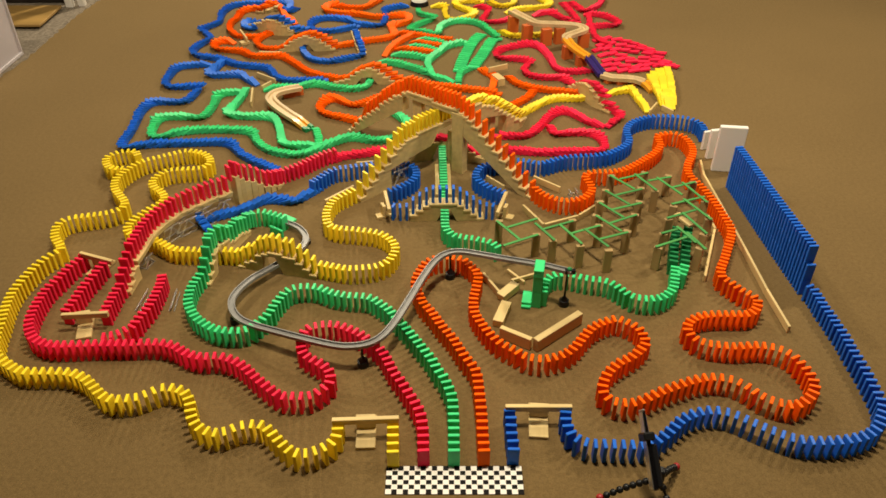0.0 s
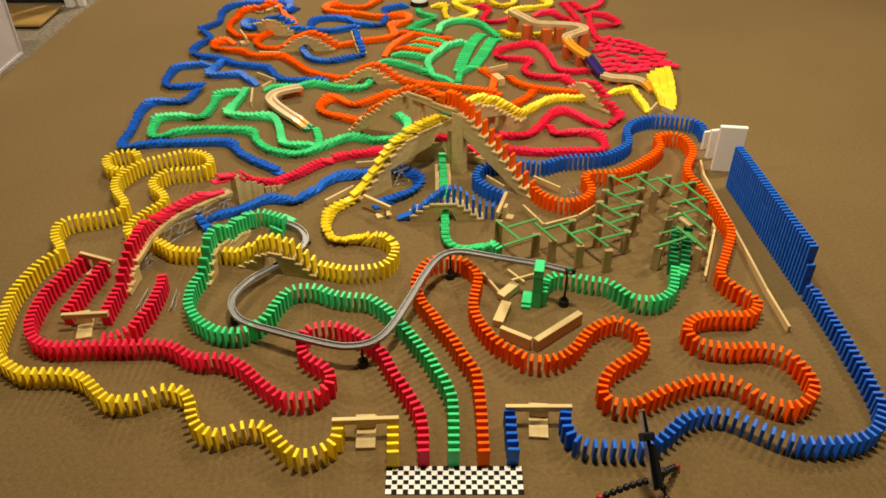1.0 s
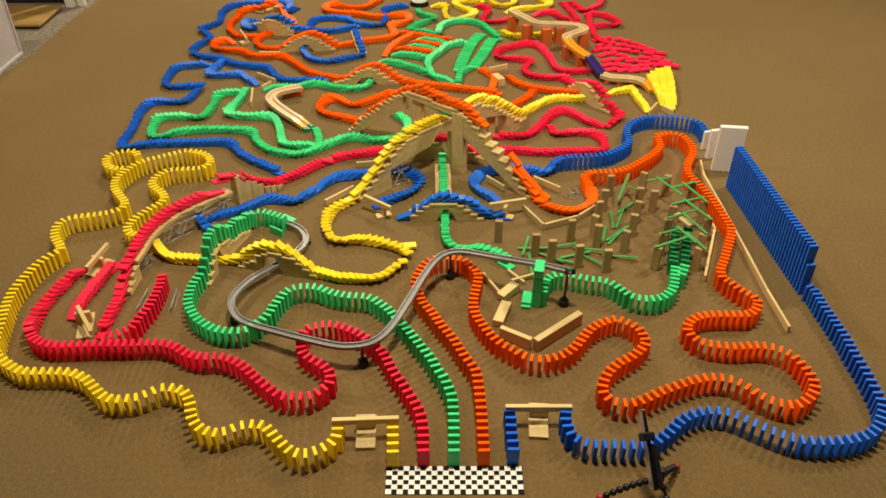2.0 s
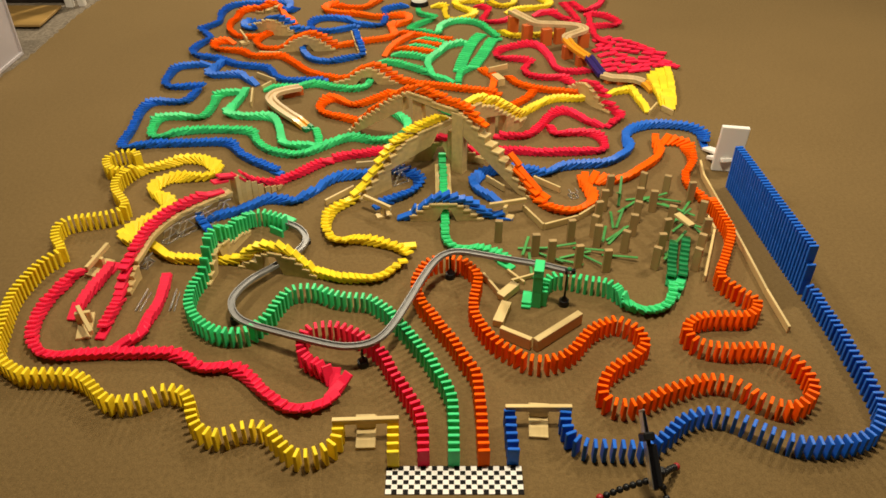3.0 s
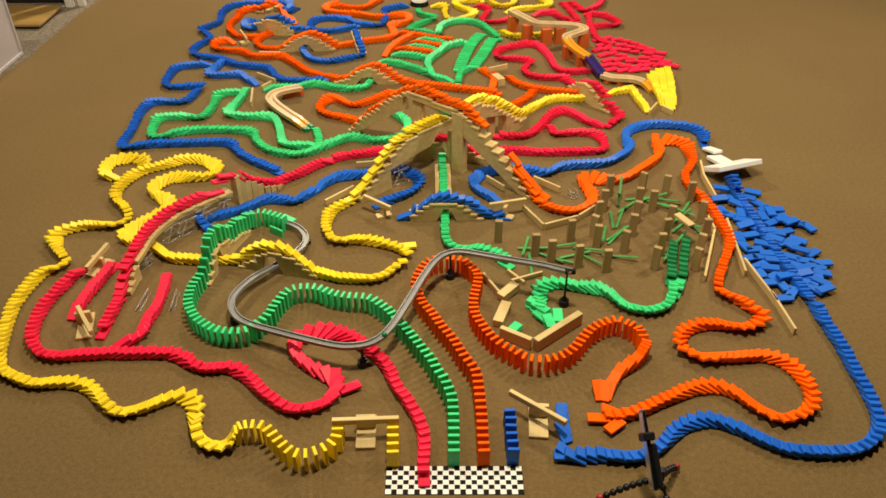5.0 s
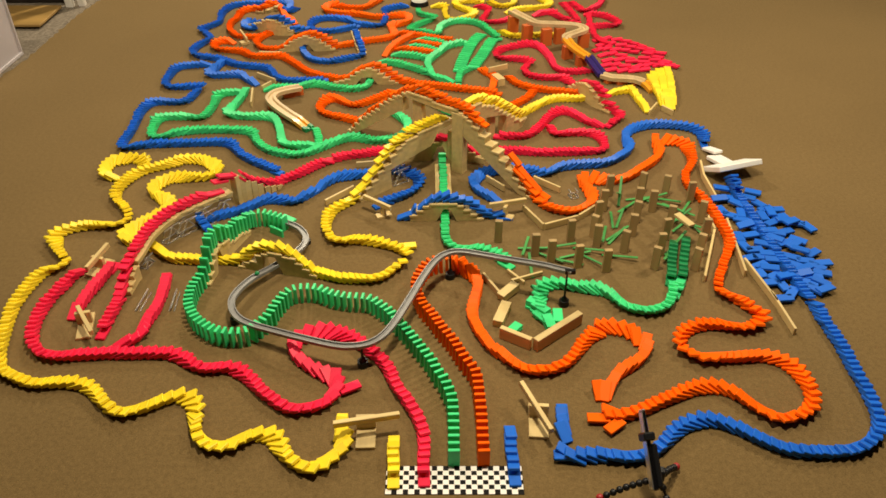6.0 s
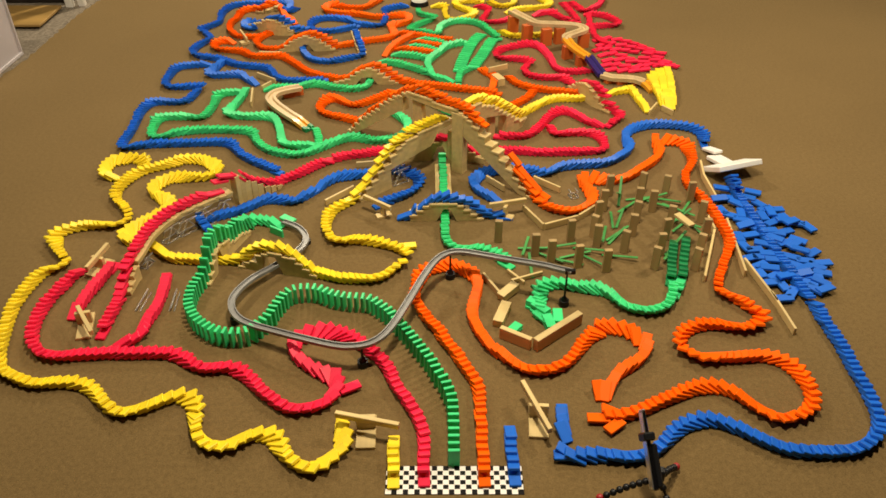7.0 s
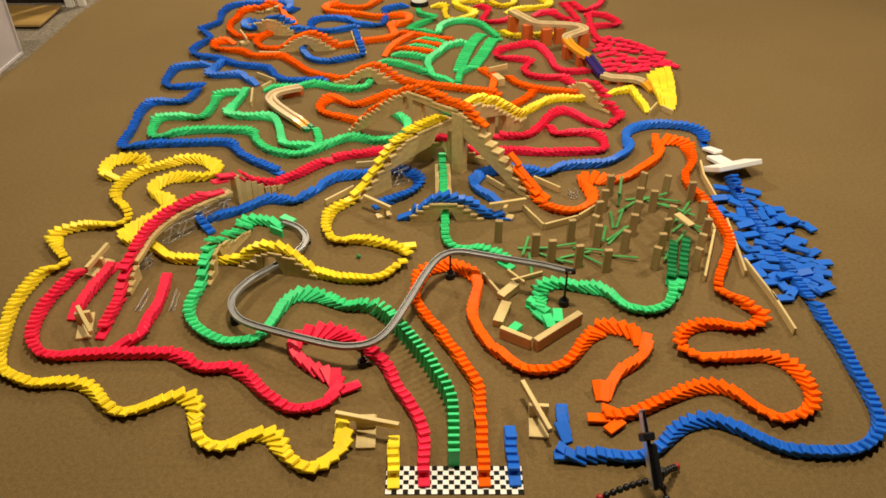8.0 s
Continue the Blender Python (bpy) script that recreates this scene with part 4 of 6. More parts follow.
# ---- chequered finish strip ----
def finish_strip():
    a, b, c = Vector((-0.113, 1.005, 0.001)), Vector((0.158, 1.006, 0.001)), Vector((-0.114, 0.939, 0.001))
    width, deep = (b - a).length, abs(c.y - a.y)
    root = empty_thing("finish_strip", Matrix.Translation(Vector(((a.x + b.x) / 2, a.y - deep / 2, 0))), "black and white chequered card finish strip on the carpet", "finish strip")
    part("card", box_bm(width + 0.002, deep + 0.002, 0.0012), MAT_BLACK, root)
    me = mesh_of(box_bm(width / 24 + 0.0006, deep / 6 + 0.0006, 0.0004), "white_square", MAT_WHITE)
    for i in range(24):
        for j in range(6):
            if (i + j) % 2 == 0:
                ob = new("white_square", me)
                ob.parent = root
                ob.location = ((i - 11.5) * width / 24, (j - 2.5) * deep / 6, 0.0012)


finish_strip()


# ---- stepped wooden bridges that carry rows ----
STEP = {}


def step_mesh(length, high, wide):
    key = (round(length, 3), round(high, 4), round(wide, 4))
    if key not in STEP:
        STEP[key] = mesh_of(box_bm(key[2], key[0], key[1], 0.0009, cz=-key[1] / 2), "step", WOOD)
    return STEP[key]


def bridge_root(st, label):
    raised = [s for s in st if s[0].z > 0.004]
    mid = sum((s[0] for s in raised), Vector()) / len(raised)
    return empty_thing("plank_bridge", Matrix.Translation((mid.x, mid.y, 0)), label, "bridge", "wooden bridges"), Vector((mid.x, mid.y, 0))


def step_bridge(row, first, last, label, under=((0.0, 0.0), (1.0, 0.0)), wide=0.036, shift=0.0):
    """A smooth plank wall with a stepped top below a raised row, one tread for each domino, from one point of the row to another.
    under: (fraction of the way, height of the wall's lower edge)."""
    st, at = row
    on = [i for i, q in enumerate(st) if at[first] - 0.003 <= q[2] <= at[last] + 0.003 and q[0].z > 0.004]
    root, mid = bridge_root([st[i] for i in on], label)
    span = st[on[-1]][2] - st[on[0]][2]
    bm = bmesh.new()
    for i in on:
        q, yaw, s = st[i]
        before, after = st[max(i - 1, 0)], st[min(i + 1, len(st) - 1)]
        ends = ((before[0] + q) / 2 if i > 0 else q, (after[0] + q) / 2 if i < len(st) - 1 else q)
        size = (ends[1].xy - ends[0].xy).length
        tread = new("tread", step_mesh(size + 0.004, LAYER - 0.0003, wide))
        tread.parent = root
        tread.matrix_basis = Matrix.Translation(Vector((q.x - mid.x, q.y - mid.y, q.z))) @ Matrix.Rotation(yaw, 4, "Z") @ Matrix.Translation((shift, 0, 0))
        ring = []
        for e, n in ((ends[0], before), (ends[1], after)):
            turn = (yaw + n[1]) / 2 if abs(yaw - n[1]) < 1.5 else yaw
            side = Vector((math.cos(turn), math.sin(turn), 0))
            u = ((s + n[2]) / 2 - st[on[0]][2]) / max(span, 0.001)
            low = max(0.0004, float(np.interp(u, [p[0] for p in under], [p[1] for p in under])))
            for w in (-1, 1):
                p = e + side * (shift + w * (wide / 2 - 0.0012))
                for z in (low, q.z - LAYER):
                    ring.append(bm.verts.new((p.x - mid.x, p.y - mid.y, z)))
        if q.z - LAYER < max(ring[0].co.z, ring[4].co.z) + 0.001:
            bmesh.ops.delete(bm, geom=ring, context="VERTS")
            continue
        a0, a1, b0, b1, c0, c1, d0, d1 = ring
        for f in ((a0, b0, b1, a1), (c0, c1, d1, d0), (a0, a1, c1, c0), (b0, d0, d1, b1), (a1, b1, d1, c1), (a0, c0, d0, b0)):
            bm.faces.new(f)
    bmesh.ops.remove_doubles(bm, verts=bm.verts[:], dist=0.00002)
    bmesh.ops.recalc_face_normals(bm, faces=bm.faces[:])
    part("wall", bm, WOOD, root, "smooth pale plank wall")
    return root


def upright_bridge(row, first, last, label, wide=0.026):
    """Upright planks side by side, each one carrying a domino a step higher than the last."""
    st = [q for q in row[0] if row[1][first] <= q[2] <= row[1][last]]
    gap = st[-1][2] / (len(st) - 1) - st[0][2] / (len(st) - 1)
    root, mid = bridge_root(st, label)
    for i, (q, yaw, s) in enumerate(st):
        if q.z > 0.004:
            ob = new("upright", step_mesh(gap - 0.0006, q.z - 0.0006, wide + 0.003 * (i % 2)))
            ob.parent = root
            ob.matrix_basis = Matrix.Translation(Vector((q.x - mid.x, q.y - mid.y, q.z - 0.0002))) @ Matrix.Rotation(yaw, 4, "Z")
    return root


def prop_post(root, x, y, top, wide=0.024, deep=0.016, yaw=0.0, mat=None):
    ob = part("post", box_bm(wide, deep, top, 0.001), mat or WOOD, root)
    ob.matrix_basis = Matrix.Translation(Vector((x, y, 0)) - root.matrix_world.translation) @ Matrix.Rotation(yaw, 4, "Z")


arch = step_bridge(ORANGE_ROW, 0, 6, "tall stepped wooden plank arch carrying orange dominoes", under=((0.0, 0.0), (0.12, 0.004), (1.0, 0.150)))
step_bridge(ORANGE_ROW, 6, 11, "long pale plank deck on top of the tall arch", under=((0.0, 0.205), (1.0, 0.196)))
flank = step_bridge(ORANGE_ROW, 11, 22, "stepped wooden plank flight carrying orange dominoes", under=((0.0, 0.150), (0.08, 0.140), (0.88, 0.0), (1.0, 0.0)))
for root, (x, y), top, w, d in ((arch, (-0.076, 2.269), 0.204, 0.036, 0.024), (flank, (0.052, 2.170), 0.206, 0.042, 0.030)):
    prop_post(root, x, y, top, w, d, -0.62)
arch = step_bridge(YELLOW_ROW, 0, 5, "stepped wooden plank arch carrying yellow dominoes", under=((0.0, 0.132), (0.24, 0.128), (0.30, 0.088), (0.55, 0.082), (1.0, 0.066)))
prop_post(arch, 0.034, 2.225, 0.120, 0.036, 0.020, 0.75)
step_bridge(YELLOW_ROW, 5, 8, "stepped pale block flight at the foot of the yellow arch", wide=0.034)
far = step_bridge(FAR_YELLOW_ARCH_ROW, 0, 8, "pale stepped plank ramp behind the tall arch", under=((0.0, 0.120), (0.50, 0.085), (0.52, 0.0), (1.0, 0.0)), wide=0.042)
prop_post(far, FAR_YELLOW_ARCH[3][0], FAR_YELLOW_ARCH[3][1], 0.09, 0.026, 0.018, 0.75)
step_bridge(YELLOW_ROW, 26, 39, "low stepped wooden bridge over the grey track", under=((0.0, 0.0), (0.44, 0.0), (0.45, 0.055), (0.66, 0.055), (0.67, 0.0), (1.0, 0.0)), wide=0.034)
upright_bridge(RED_ROW, 5, 11, "wall of upright planks rising in steps below red dominoes")
step_bridge(RED_ROW, 12, 30, "curved wooden plank deck on clear supports", under=((0.0, 0.046), (1.0, 0.046)), wide=0.040)
step_bridge(RED_ROW, 30, 35, "flight of pale plank steps at the end of the red ramp", wide=0.040)
step_bridge(BRIDGE_ROW, 0, 16, "low stepped wooden bridge over the green row", under=((0.0, 0.0), (0.42, 0.0), (0.43, 0.042), (0.57, 0.042), (0.58, 0.0), (1.0, 0.0)))
step_bridge(GREEN_ROW, 5, 9, "low curved wooden plank wall below green dominoes", wide=0.030)
step_bridge(GREEN_ROW, 9, 16, "stepped wooden bridge over the yellow row", under=((0.0, 0.0), (0.10, 0.0), (0.11, 0.050), (0.44, 0.050), (0.45, 0.0), (1.0, 0.0)), wide=0.038)
step_bridge(FAR_BLUE_HOOK_ROW, 0, 5, "small wooden ramp below toppled blue dominoes")
step_bridge(FAR_BLUE_INNER_ROW, 4, 9, "small stepped wooden hump below toppled blue dominoes", wide=0.044)
step_bridge(FAR_ORANGE_TOP_ROW, 2, 7, "small stepped wooden hump below toppled orange dominoes", wide=0.040)
step_bridge(FAR_ORANGE_LONG_ROW, 13, 21, "stepped wooden bridge below toppled orange dominoes", under=((0.0, 0.0), (0.40, 0.0), (0.41, 0.030), (0.60, 0.030), (0.61, 0.0), (1.0, 0.0)), wide=0.044)
step_bridge(FAR_ORANGE_RIDGE_ROW, 4, 12, "stepped wooden bridge below a toppled orange ridge row", under=((0.0, 0.0), (0.45, 0.0), (0.46, 0.030), (0.62, 0.030), (0.63, 0.0), (1.0, 0.0)), wide=0.044)
step_bridge(FAR_RED_BEND_ROW, 16, 23, "small stepped wooden bridge below toppled red dominoes", wide=0.044)
gate = [k for k, p in enumerate(FAR_RED_LONG) if len(p) > 2]
step_bridge(FAR_RED_LONG_ROW, gate[0], gate[-1], "stepped plank bridge carrying red dominoes over the green row", under=((0.0, 0.0), (0.40, 0.0), (0.41, 0.052), (0.58, 0.052), (0.59, 0.0), (1.0, 0.0)), wide=0.034)


# ---- loose planks ----
def plank(a, b, wide, thick, label, name="plank", group="loose planks"):
    """A plank from a to b. a and b lie on its top edge; wide is across the floor and thick is its height."""
    a, b = Vector(a), Vector(b)
    bm = box_bm(wide, (b - a).length, thick, 0.0009, cz=-thick / 2)
    return mesh_thing(name, bm, WOOD, along(a, b), label, "plank", group)


EDGE = "narrow pale wooden plank standing on edge on the carpet"
for a, b in (((0.834, 2.201, 0.022), (0.821, 2.112, 0.022)), ((0.821, 2.112, 0.022), (0.825, 1.975, 0.022)),
             ((0.771, 1.812, 0.022), (0.686, 1.598, 0.022)), ((0.771, 1.884, 0.022), (0.773, 1.815, 0.022)),
             ((0.238, 1.937, 0.022), (0.288, 1.837, 0.022)), ((0.291, 1.837, 0.022), (0.393, 1.881, 0.022)), ((0.396, 1.884, 0.022), (0.452, 1.937, 0.022)),
             ((0.285, 2.102, 0.022), (0.360, 2.035, 0.022)), ((-0.353, 1.962, 0.022), (-0.275, 2.045, 0.022)), ((-0.280, 2.186, 0.022), (-0.224, 2.194, 0.022)),
             ((0.072, 2.238, 0.022), (0.134, 2.208, 0.022)), ((0.136, 2.102, 0.024), (0.189, 2.039, 0.024)), ((0.106, 1.615, 0.020), (0.149, 1.525, 0.020)),
             ((0.179, 1.592, 0.014), (0.264, 1.628, 0.014)), ((0.172, 1.640, 0.012), (0.213, 1.587, 0.012)), ((-0.725, 2.752, 0.020), (-0.707, 2.630, 0.020)), ((-0.735, 2.893, 0.020), (-0.652, 2.829, 0.020)),
             ((0.179, 2.879, 0.045), (0.255, 2.917, 0.045)), ((-0.891, 3.327, 0.030), (-0.840, 3.222, 0.030)), ((-0.693, 2.767, 0.020), (-0.665, 2.813, 0.020)), ((-0.768, 3.104, 0.020), (-0.668, 3.098, 0.020)),
             ((0.747, 2.561, 0.020), (0.787, 2.626, 0.020)), ((0.801, 2.602, 0.020), (0.831, 2.557, 0.020))):
    plank(a, b, 0.007, 0.021 if a[2] > 0.019 else 0.0115, EDGE)
plank((0.656, 1.818, 0.072), (0.685, 1.762, 0.070), 0.022, 0.008, "short wooden plank lying across two posts")
plank((0.203, 2.859, 0.030), (0.227, 2.806, 0.030), 0.03, 0.03, "small pale wooden block below a lever", "block")
plank((-0.872, 3.223, 0.012), (-0.839, 3.242, 0.012), 0.03, 0.012, "small pale wooden block below a lever", "block")
c_plank = plank((0.825, 1.975, 0.022), (0.829, 1.725, 0.022), 0.007, 0.021, EDGE)
d_plank = plank((0.829, 1.725, 0.022), (0.830, 1.545, 0.022), 0.007, 0.021, EDGE)
e_plank = plank((0.830, 1.545, 0.022), (0.837, 1.401, 0.022), 0.007, 0.021, EDGE)
for ob, a, b, t in ((c_plank, (0.822, 1.866, 0.022), (0.800, 1.622, 0.022), 3.62), (d_plank, (0.818, 1.652, 0.022), (0.838, 1.524, 0.022), 3.7), (e_plank, (0.840, 1.522, 0.022), (0.848, 1.409, 0.022), 3.72)):
    m0 = ob.matrix_world.copy()
    FALLS.append((ob, [(0.0, m0), (t, m0), (t + 0.2, along(a, b)), (8.0, along(a, b))]))

BLOCK = "pale wooden block lying in a pen round the green stack"
for a, b, w, h in (((0.145, 1.520, 0.022), (0.188, 1.562, 0.030), 0.024, 0.022), ((0.133, 1.421, 0.022), (0.160, 1.496, 0.022), 0.026, 0.021),
                   ((0.138, 1.388, 0.034), (0.208, 1.345, 0.034), 0.013, 0.033), ((0.217, 1.340, 0.036), (0.336, 1.439, 0.036), 0.017, 0.035)):
    plank(a, b, w, h, BLOCK, "block", group="pen blocks")


def lever(rest, block, block2, rows, label):
    """A plank balanced on a block; it swings round when a row strikes it. rows: (seconds, end, end)."""
    a, b = Vector(rest[0]), Vector(rest[1])
    ob = plank(a, b, 0.0100, 0.0145, label, "lever_plank", group="levers")
    m = [(0.0, along(a, b))] + [(t, along(p, q)) for t, p, q in rows]
    FALLS.append((ob, m + [(8.0, m[-1][1])]))
    p, q = Vector(block[0]), Vector(block[1])
    root = empty_thing("fulcrum_block", along(p, q), "pale wooden block stack below a lever plank", "block", "levers")
    n = (q - p).length
    part("base", box_bm(block2[0], n, 0.008, 0.001), WOOD, root)
    part("upright", box_bm(block2[0], 0.010, 0.034, 0.001, cy=n * block2[1], cz=0.0252), WOOD, root)


lever(((-0.229, 1.081, 0.056), (-0.091, 1.087, 0.056)), ((-0.160, 1.047) + (0,), (-0.163, 1.136) + (0,)), (0.041, 0.12),
      [(5.40, (-0.229, 1.081, 0.056), (-0.091, 1.087, 0.056)), (5.62, (-0.215, 1.047, 0.056), (-0.113, 1.146, 0.056)), (5.8, (-0.214, 1.050, 0.056), (-0.097, 1.121, 0.056)), (6.0, (-0.225, 1.073, 0.056), (-0.091, 1.099, 0.056)), (6.25, (-0.226, 1.098, 0.056), (-0.089, 1.072, 0.056)), (6.6, (-0.225, 1.102, 0.056), (-0.089, 1.069, 0.056))], "pale wooden lever plank resting on yellow dominoes")
lever(((0.131, 1.118, 0.056), (0.271, 1.118, 0.056)), ((0.200, 1.075) + (0,), (0.207, 1.169) + (0,)), (0.041, 0.12),
      [(4.86, (0.131, 1.118, 0.056), (0.271, 1.118, 0.056)), (5.0, (0.143, 1.163, 0.056), (0.254, 1.076, 0.056)), (5.2, (0.170, 1.199, 0.056), (0.227, 1.059, 0.056)), (5.5, (0.166, 1.187, 0.056), (0.226, 1.059, 0.050)), (6.4, (0.172, 1.194, 0.056), (0.220, 1.059, 0.050))], "pale wooden lever plank resting on blue dominoes")
lever(((-0.916, 1.410, 0.054), (-0.807, 1.418, 0.054)), ((-0.863, 1.377) + (0,), (-0.886, 1.467) + (0,)), (0.036, 0.1),
      [(1.24, (-0.916, 1.410, 0.054), (-0.807, 1.418, 0.054)), (1.4, (-0.915, 1.443, 0.054), (-0.802, 1.372, 0.054)), (1.55, (-0.898, 1.454, 0.054), (-0.817, 1.343, 0.050))], "pale wooden lever plank resting on red dominoes")
lever(((-0.964, 1.659, 0.054), (-0.866, 1.622, 0.054)), ((-0.932, 1.616) + (0,), (-0.906, 1.690) + (0,)), (0.036, 0.0),
      [(1.53, (-0.964, 1.659, 0.054), (-0.866, 1.622, 0.054)), (1.7, (-0.939, 1.612, 0.054), (-0.893, 1.674, 0.054)), (1.85, (-0.928, 1.596, 0.050), (-0.905, 1.705, 0.054))], "pale wooden lever plank resting on red dominoes")
lever(((-0.173, 1.965, 0.054), (-0.154, 1.865, 0.054)), ((-0.196, 1.898) + (0,), (-0.154, 1.916) + (0,)), (0.024, 0.0),
      [(0.56, (-0.173, 1.965, 0.054), (-0.154, 1.865, 0.054)), (0.72, (-0.231, 1.940, 0.054), (-0.154, 1.886, 0.050))], "pale wooden lever plank beside the low bridge")
lever(((0.188, 1.959, 0.054), (0.155, 1.848, 0.054)), ((0.206, 1.892) + (0,), (0.160, 1.910) + (0,)), (0.024, 0.0),
      [(1.18, (0.188, 1.959, 0.054), (0.155, 1.848, 0.054)), (1.36, (0.251, 1.931, 0.050), (0.128, 1.892, 0.054))], "pale wooden lever plank beside the low bridge")


# ---- board below the green row ----
plank((*GREEN_RAMP[1][:2], 0.0074), (GREEN_RAMP[3][0], GREEN_RAMP[3][1] - 0.012, 0.0074), 0.050, 0.0070, "wide pale wooden board below a green row")


# ---- post and stick course ----
POST_PLACES = [(0.155, 1.779, 0.070), (0.252, 1.714, 0.070), (0.293, 1.686, 0.070), (0.363, 1.663, 0.070), (0.435, 1.643, 0.070), (0.358, 1.782, 0.070), (0.427, 1.804, 0.070),
               (0.428, 1.757, 0.070), (0.450, 1.876, 0.070), (0.476, 1.937, 0.070), (0.507, 2.019, 0.070), (0.500, 1.730, 0.070), (0.537, 1.809, 0.070), (0.562, 1.876, 0.070), (0.582, 1.949, 0.070)]
POST_PLACES_FAR = [(0.620, 1.933, 0.070), (0.611, 2.036, 0.070), (0.679, 2.019, 0.070), (0.655, 1.853, 0.070), (0.625, 1.787, 0.070), (0.595, 1.717, 0.070), (0.568, 1.655, 0.070),
                   (0.744, 1.981, 0.070), (0.750, 1.876, 0.070), (0.737, 1.787, 0.070), (0.703, 1.714, 0.070), (0.675, 1.650, 0.070)]
post_mesh = mesh_of(box_bm(0.0215, 0.0125, 0.073, 0.001), "post", POST_WOOD)
rnd = random.Random(5)
for p in POST_PLACES + POST_PLACES_FAR:
    ob = new("post", post_mesh)
    ob.matrix_world = pose(p[0], p[1], 0, 0, 0, rnd.uniform(-35, 15))
    tagged(ob, "upright brown wooden post standing on the carpet", "post", "stick course posts")

STICKS_NEAR = [(0.148, 1.772), (0.204, 1.684), (0.173, 1.736), (0.261, 1.780), (0.159, 1.656), (0.256, 1.707), (0.252, 1.758), (0.297, 1.677), (0.271, 1.731), (0.360, 1.772), (0.318, 1.753), (0.367, 1.661), (0.346, 1.712), (0.430, 1.750), (0.383, 1.731), (0.435, 1.648), (0.415, 1.684), (0.500, 1.718), (0.424, 1.796), (0.482, 1.718)]
STICKS_MID = [(0.454, 1.758), (0.540, 1.802), (0.444, 1.862), (0.500, 1.785), (0.475, 1.827), (0.565, 1.862), (0.472, 1.925), (0.528, 1.851), (0.495, 1.901), (0.583, 1.937), (0.500, 2.011), (0.559, 1.932), (0.526, 1.991), (0.619, 2.028), (0.576, 2.018), (0.622, 1.925), (0.609, 1.982), (0.682, 2.004), (0.638, 1.998), (0.690, 1.901)]
STICKS_FAR = [(0.671, 1.944), (0.747, 1.975), (0.707, 1.970), (0.752, 1.862), (0.650, 1.856), (0.754, 1.895), (0.689, 1.880), (0.740, 1.775), (0.620, 1.785), (0.712, 1.827), (0.668, 1.810), (0.709, 1.707), (0.588, 1.712), (0.646, 1.736), (0.636, 1.742), (0.670, 1.666), (0.559, 1.651), (0.667, 1.702), (0.657, 1.715), (0.687, 1.636)]


# where the sticks come to lie: from x, y to x, y
LIE_NEAR = [(0.220, 1.711, 0.239, 1.785), (0.229, 1.739, 0.283, 1.729), (0.268, 1.739, 0.364, 1.750), (0.267, 1.716, 0.309, 1.685), (0.235, 1.703, 0.236, 1.616), (0.309, 1.690, 0.350, 1.672), (0.310, 1.695, 0.415, 1.724), (0.388, 1.703, 0.423, 1.660), (0.370, 1.742, 0.437, 1.716), (0.466, 1.703, 0.498, 1.693)]
LIE_MID = [(0.450, 1.747, 0.536, 1.852), (0.446, 1.763, 0.469, 1.846), (0.463, 1.782, 0.530, 1.838), (0.487, 1.824, 0.498, 1.934), (0.497, 1.838, 0.536, 1.934), (0.523, 1.916, 0.572, 1.971), (0.525, 1.953, 0.544, 2.041), (0.511, 1.934, 0.545, 2.019), (0.564, 1.990, 0.619, 1.993), (0.609, 1.984, 0.645, 1.993)]
LIE_FAR = [(0.654, 1.993, 0.699, 1.968), (0.625, 1.977, 0.671, 1.940), (0.664, 1.965, 0.732, 1.895), (0.713, 1.922, 0.744, 1.977), (0.667, 1.866, 0.719, 1.910), (0.678, 1.881, 0.717, 1.838), (0.720, 1.852, 0.737, 1.810), (0.591, 1.665, 0.648, 1.755), (0.626, 1.729, 0.671, 1.782), (0.666, 1.829, 0.699, 1.866)]

STICK = material("green_stained_stick", (0.045, 0.25, 0.055), rough=0.6, vary=0.15, grain=(80, 0.15, (1, 0.1, 1)))


def stick_course():
    """Green sticks laid from post to post; each tips off in turn and drops to the floor."""
    flat = STICKS_NEAR + STICKS_MID + STICKS_FAR
    n = len(flat) // 2
    rnd = random.Random(11)
    for i in range(n):
        a, b = (Vector((*flat[2 * i + k], 0.0755)) for k in (0, 1))
        size = (b - a).length
        m0 = along(a, b)
        m0.translation.z += 0.002 * (i % 2)
        ob = mesh_thing("stick", box_bm(0.0078, size, 0.0026, 0.0004), STICK, m0, "flat green craft stick laid across wooden posts", "stick", "green sticks")
        t = 1.0 + 1.55 * i / (n - 1)
        yaw0 = math.degrees(m0.to_euler("XYZ").z)
        x0, y0, x1, y1 = (LIE_NEAR + LIE_MID + LIE_FAR)[i]
        x, y = (x0 + x1) / 2, (y0 + y1) / 2
        tilt = 34 if i in (16, 17) else rnd.uniform(3, 9)
        zed = abs(math.sin(radians(tilt))) * size / 2 + 0.003
        yaw1 = math.degrees(math.atan2(-(x1 - x0), y1 - y0))
        yaw1 = yaw0 + (yaw1 - yaw0 + 90) % 180 - 90
        end = pose(x, y, zed, tilt, 0, yaw1)
        half = pose((x + m0.translation.x) / 2, (y + m0.translation.y) / 2, 0.055, tilt * 0.5 + rnd.uniform(-30, 30), 0, (yaw0 + yaw1) / 2)
        FALLS.append((ob, [(0.0, m0), (t, m0), (t + 0.1, half), (t + 0.2, end), (8.0, end)]))


stick_course()


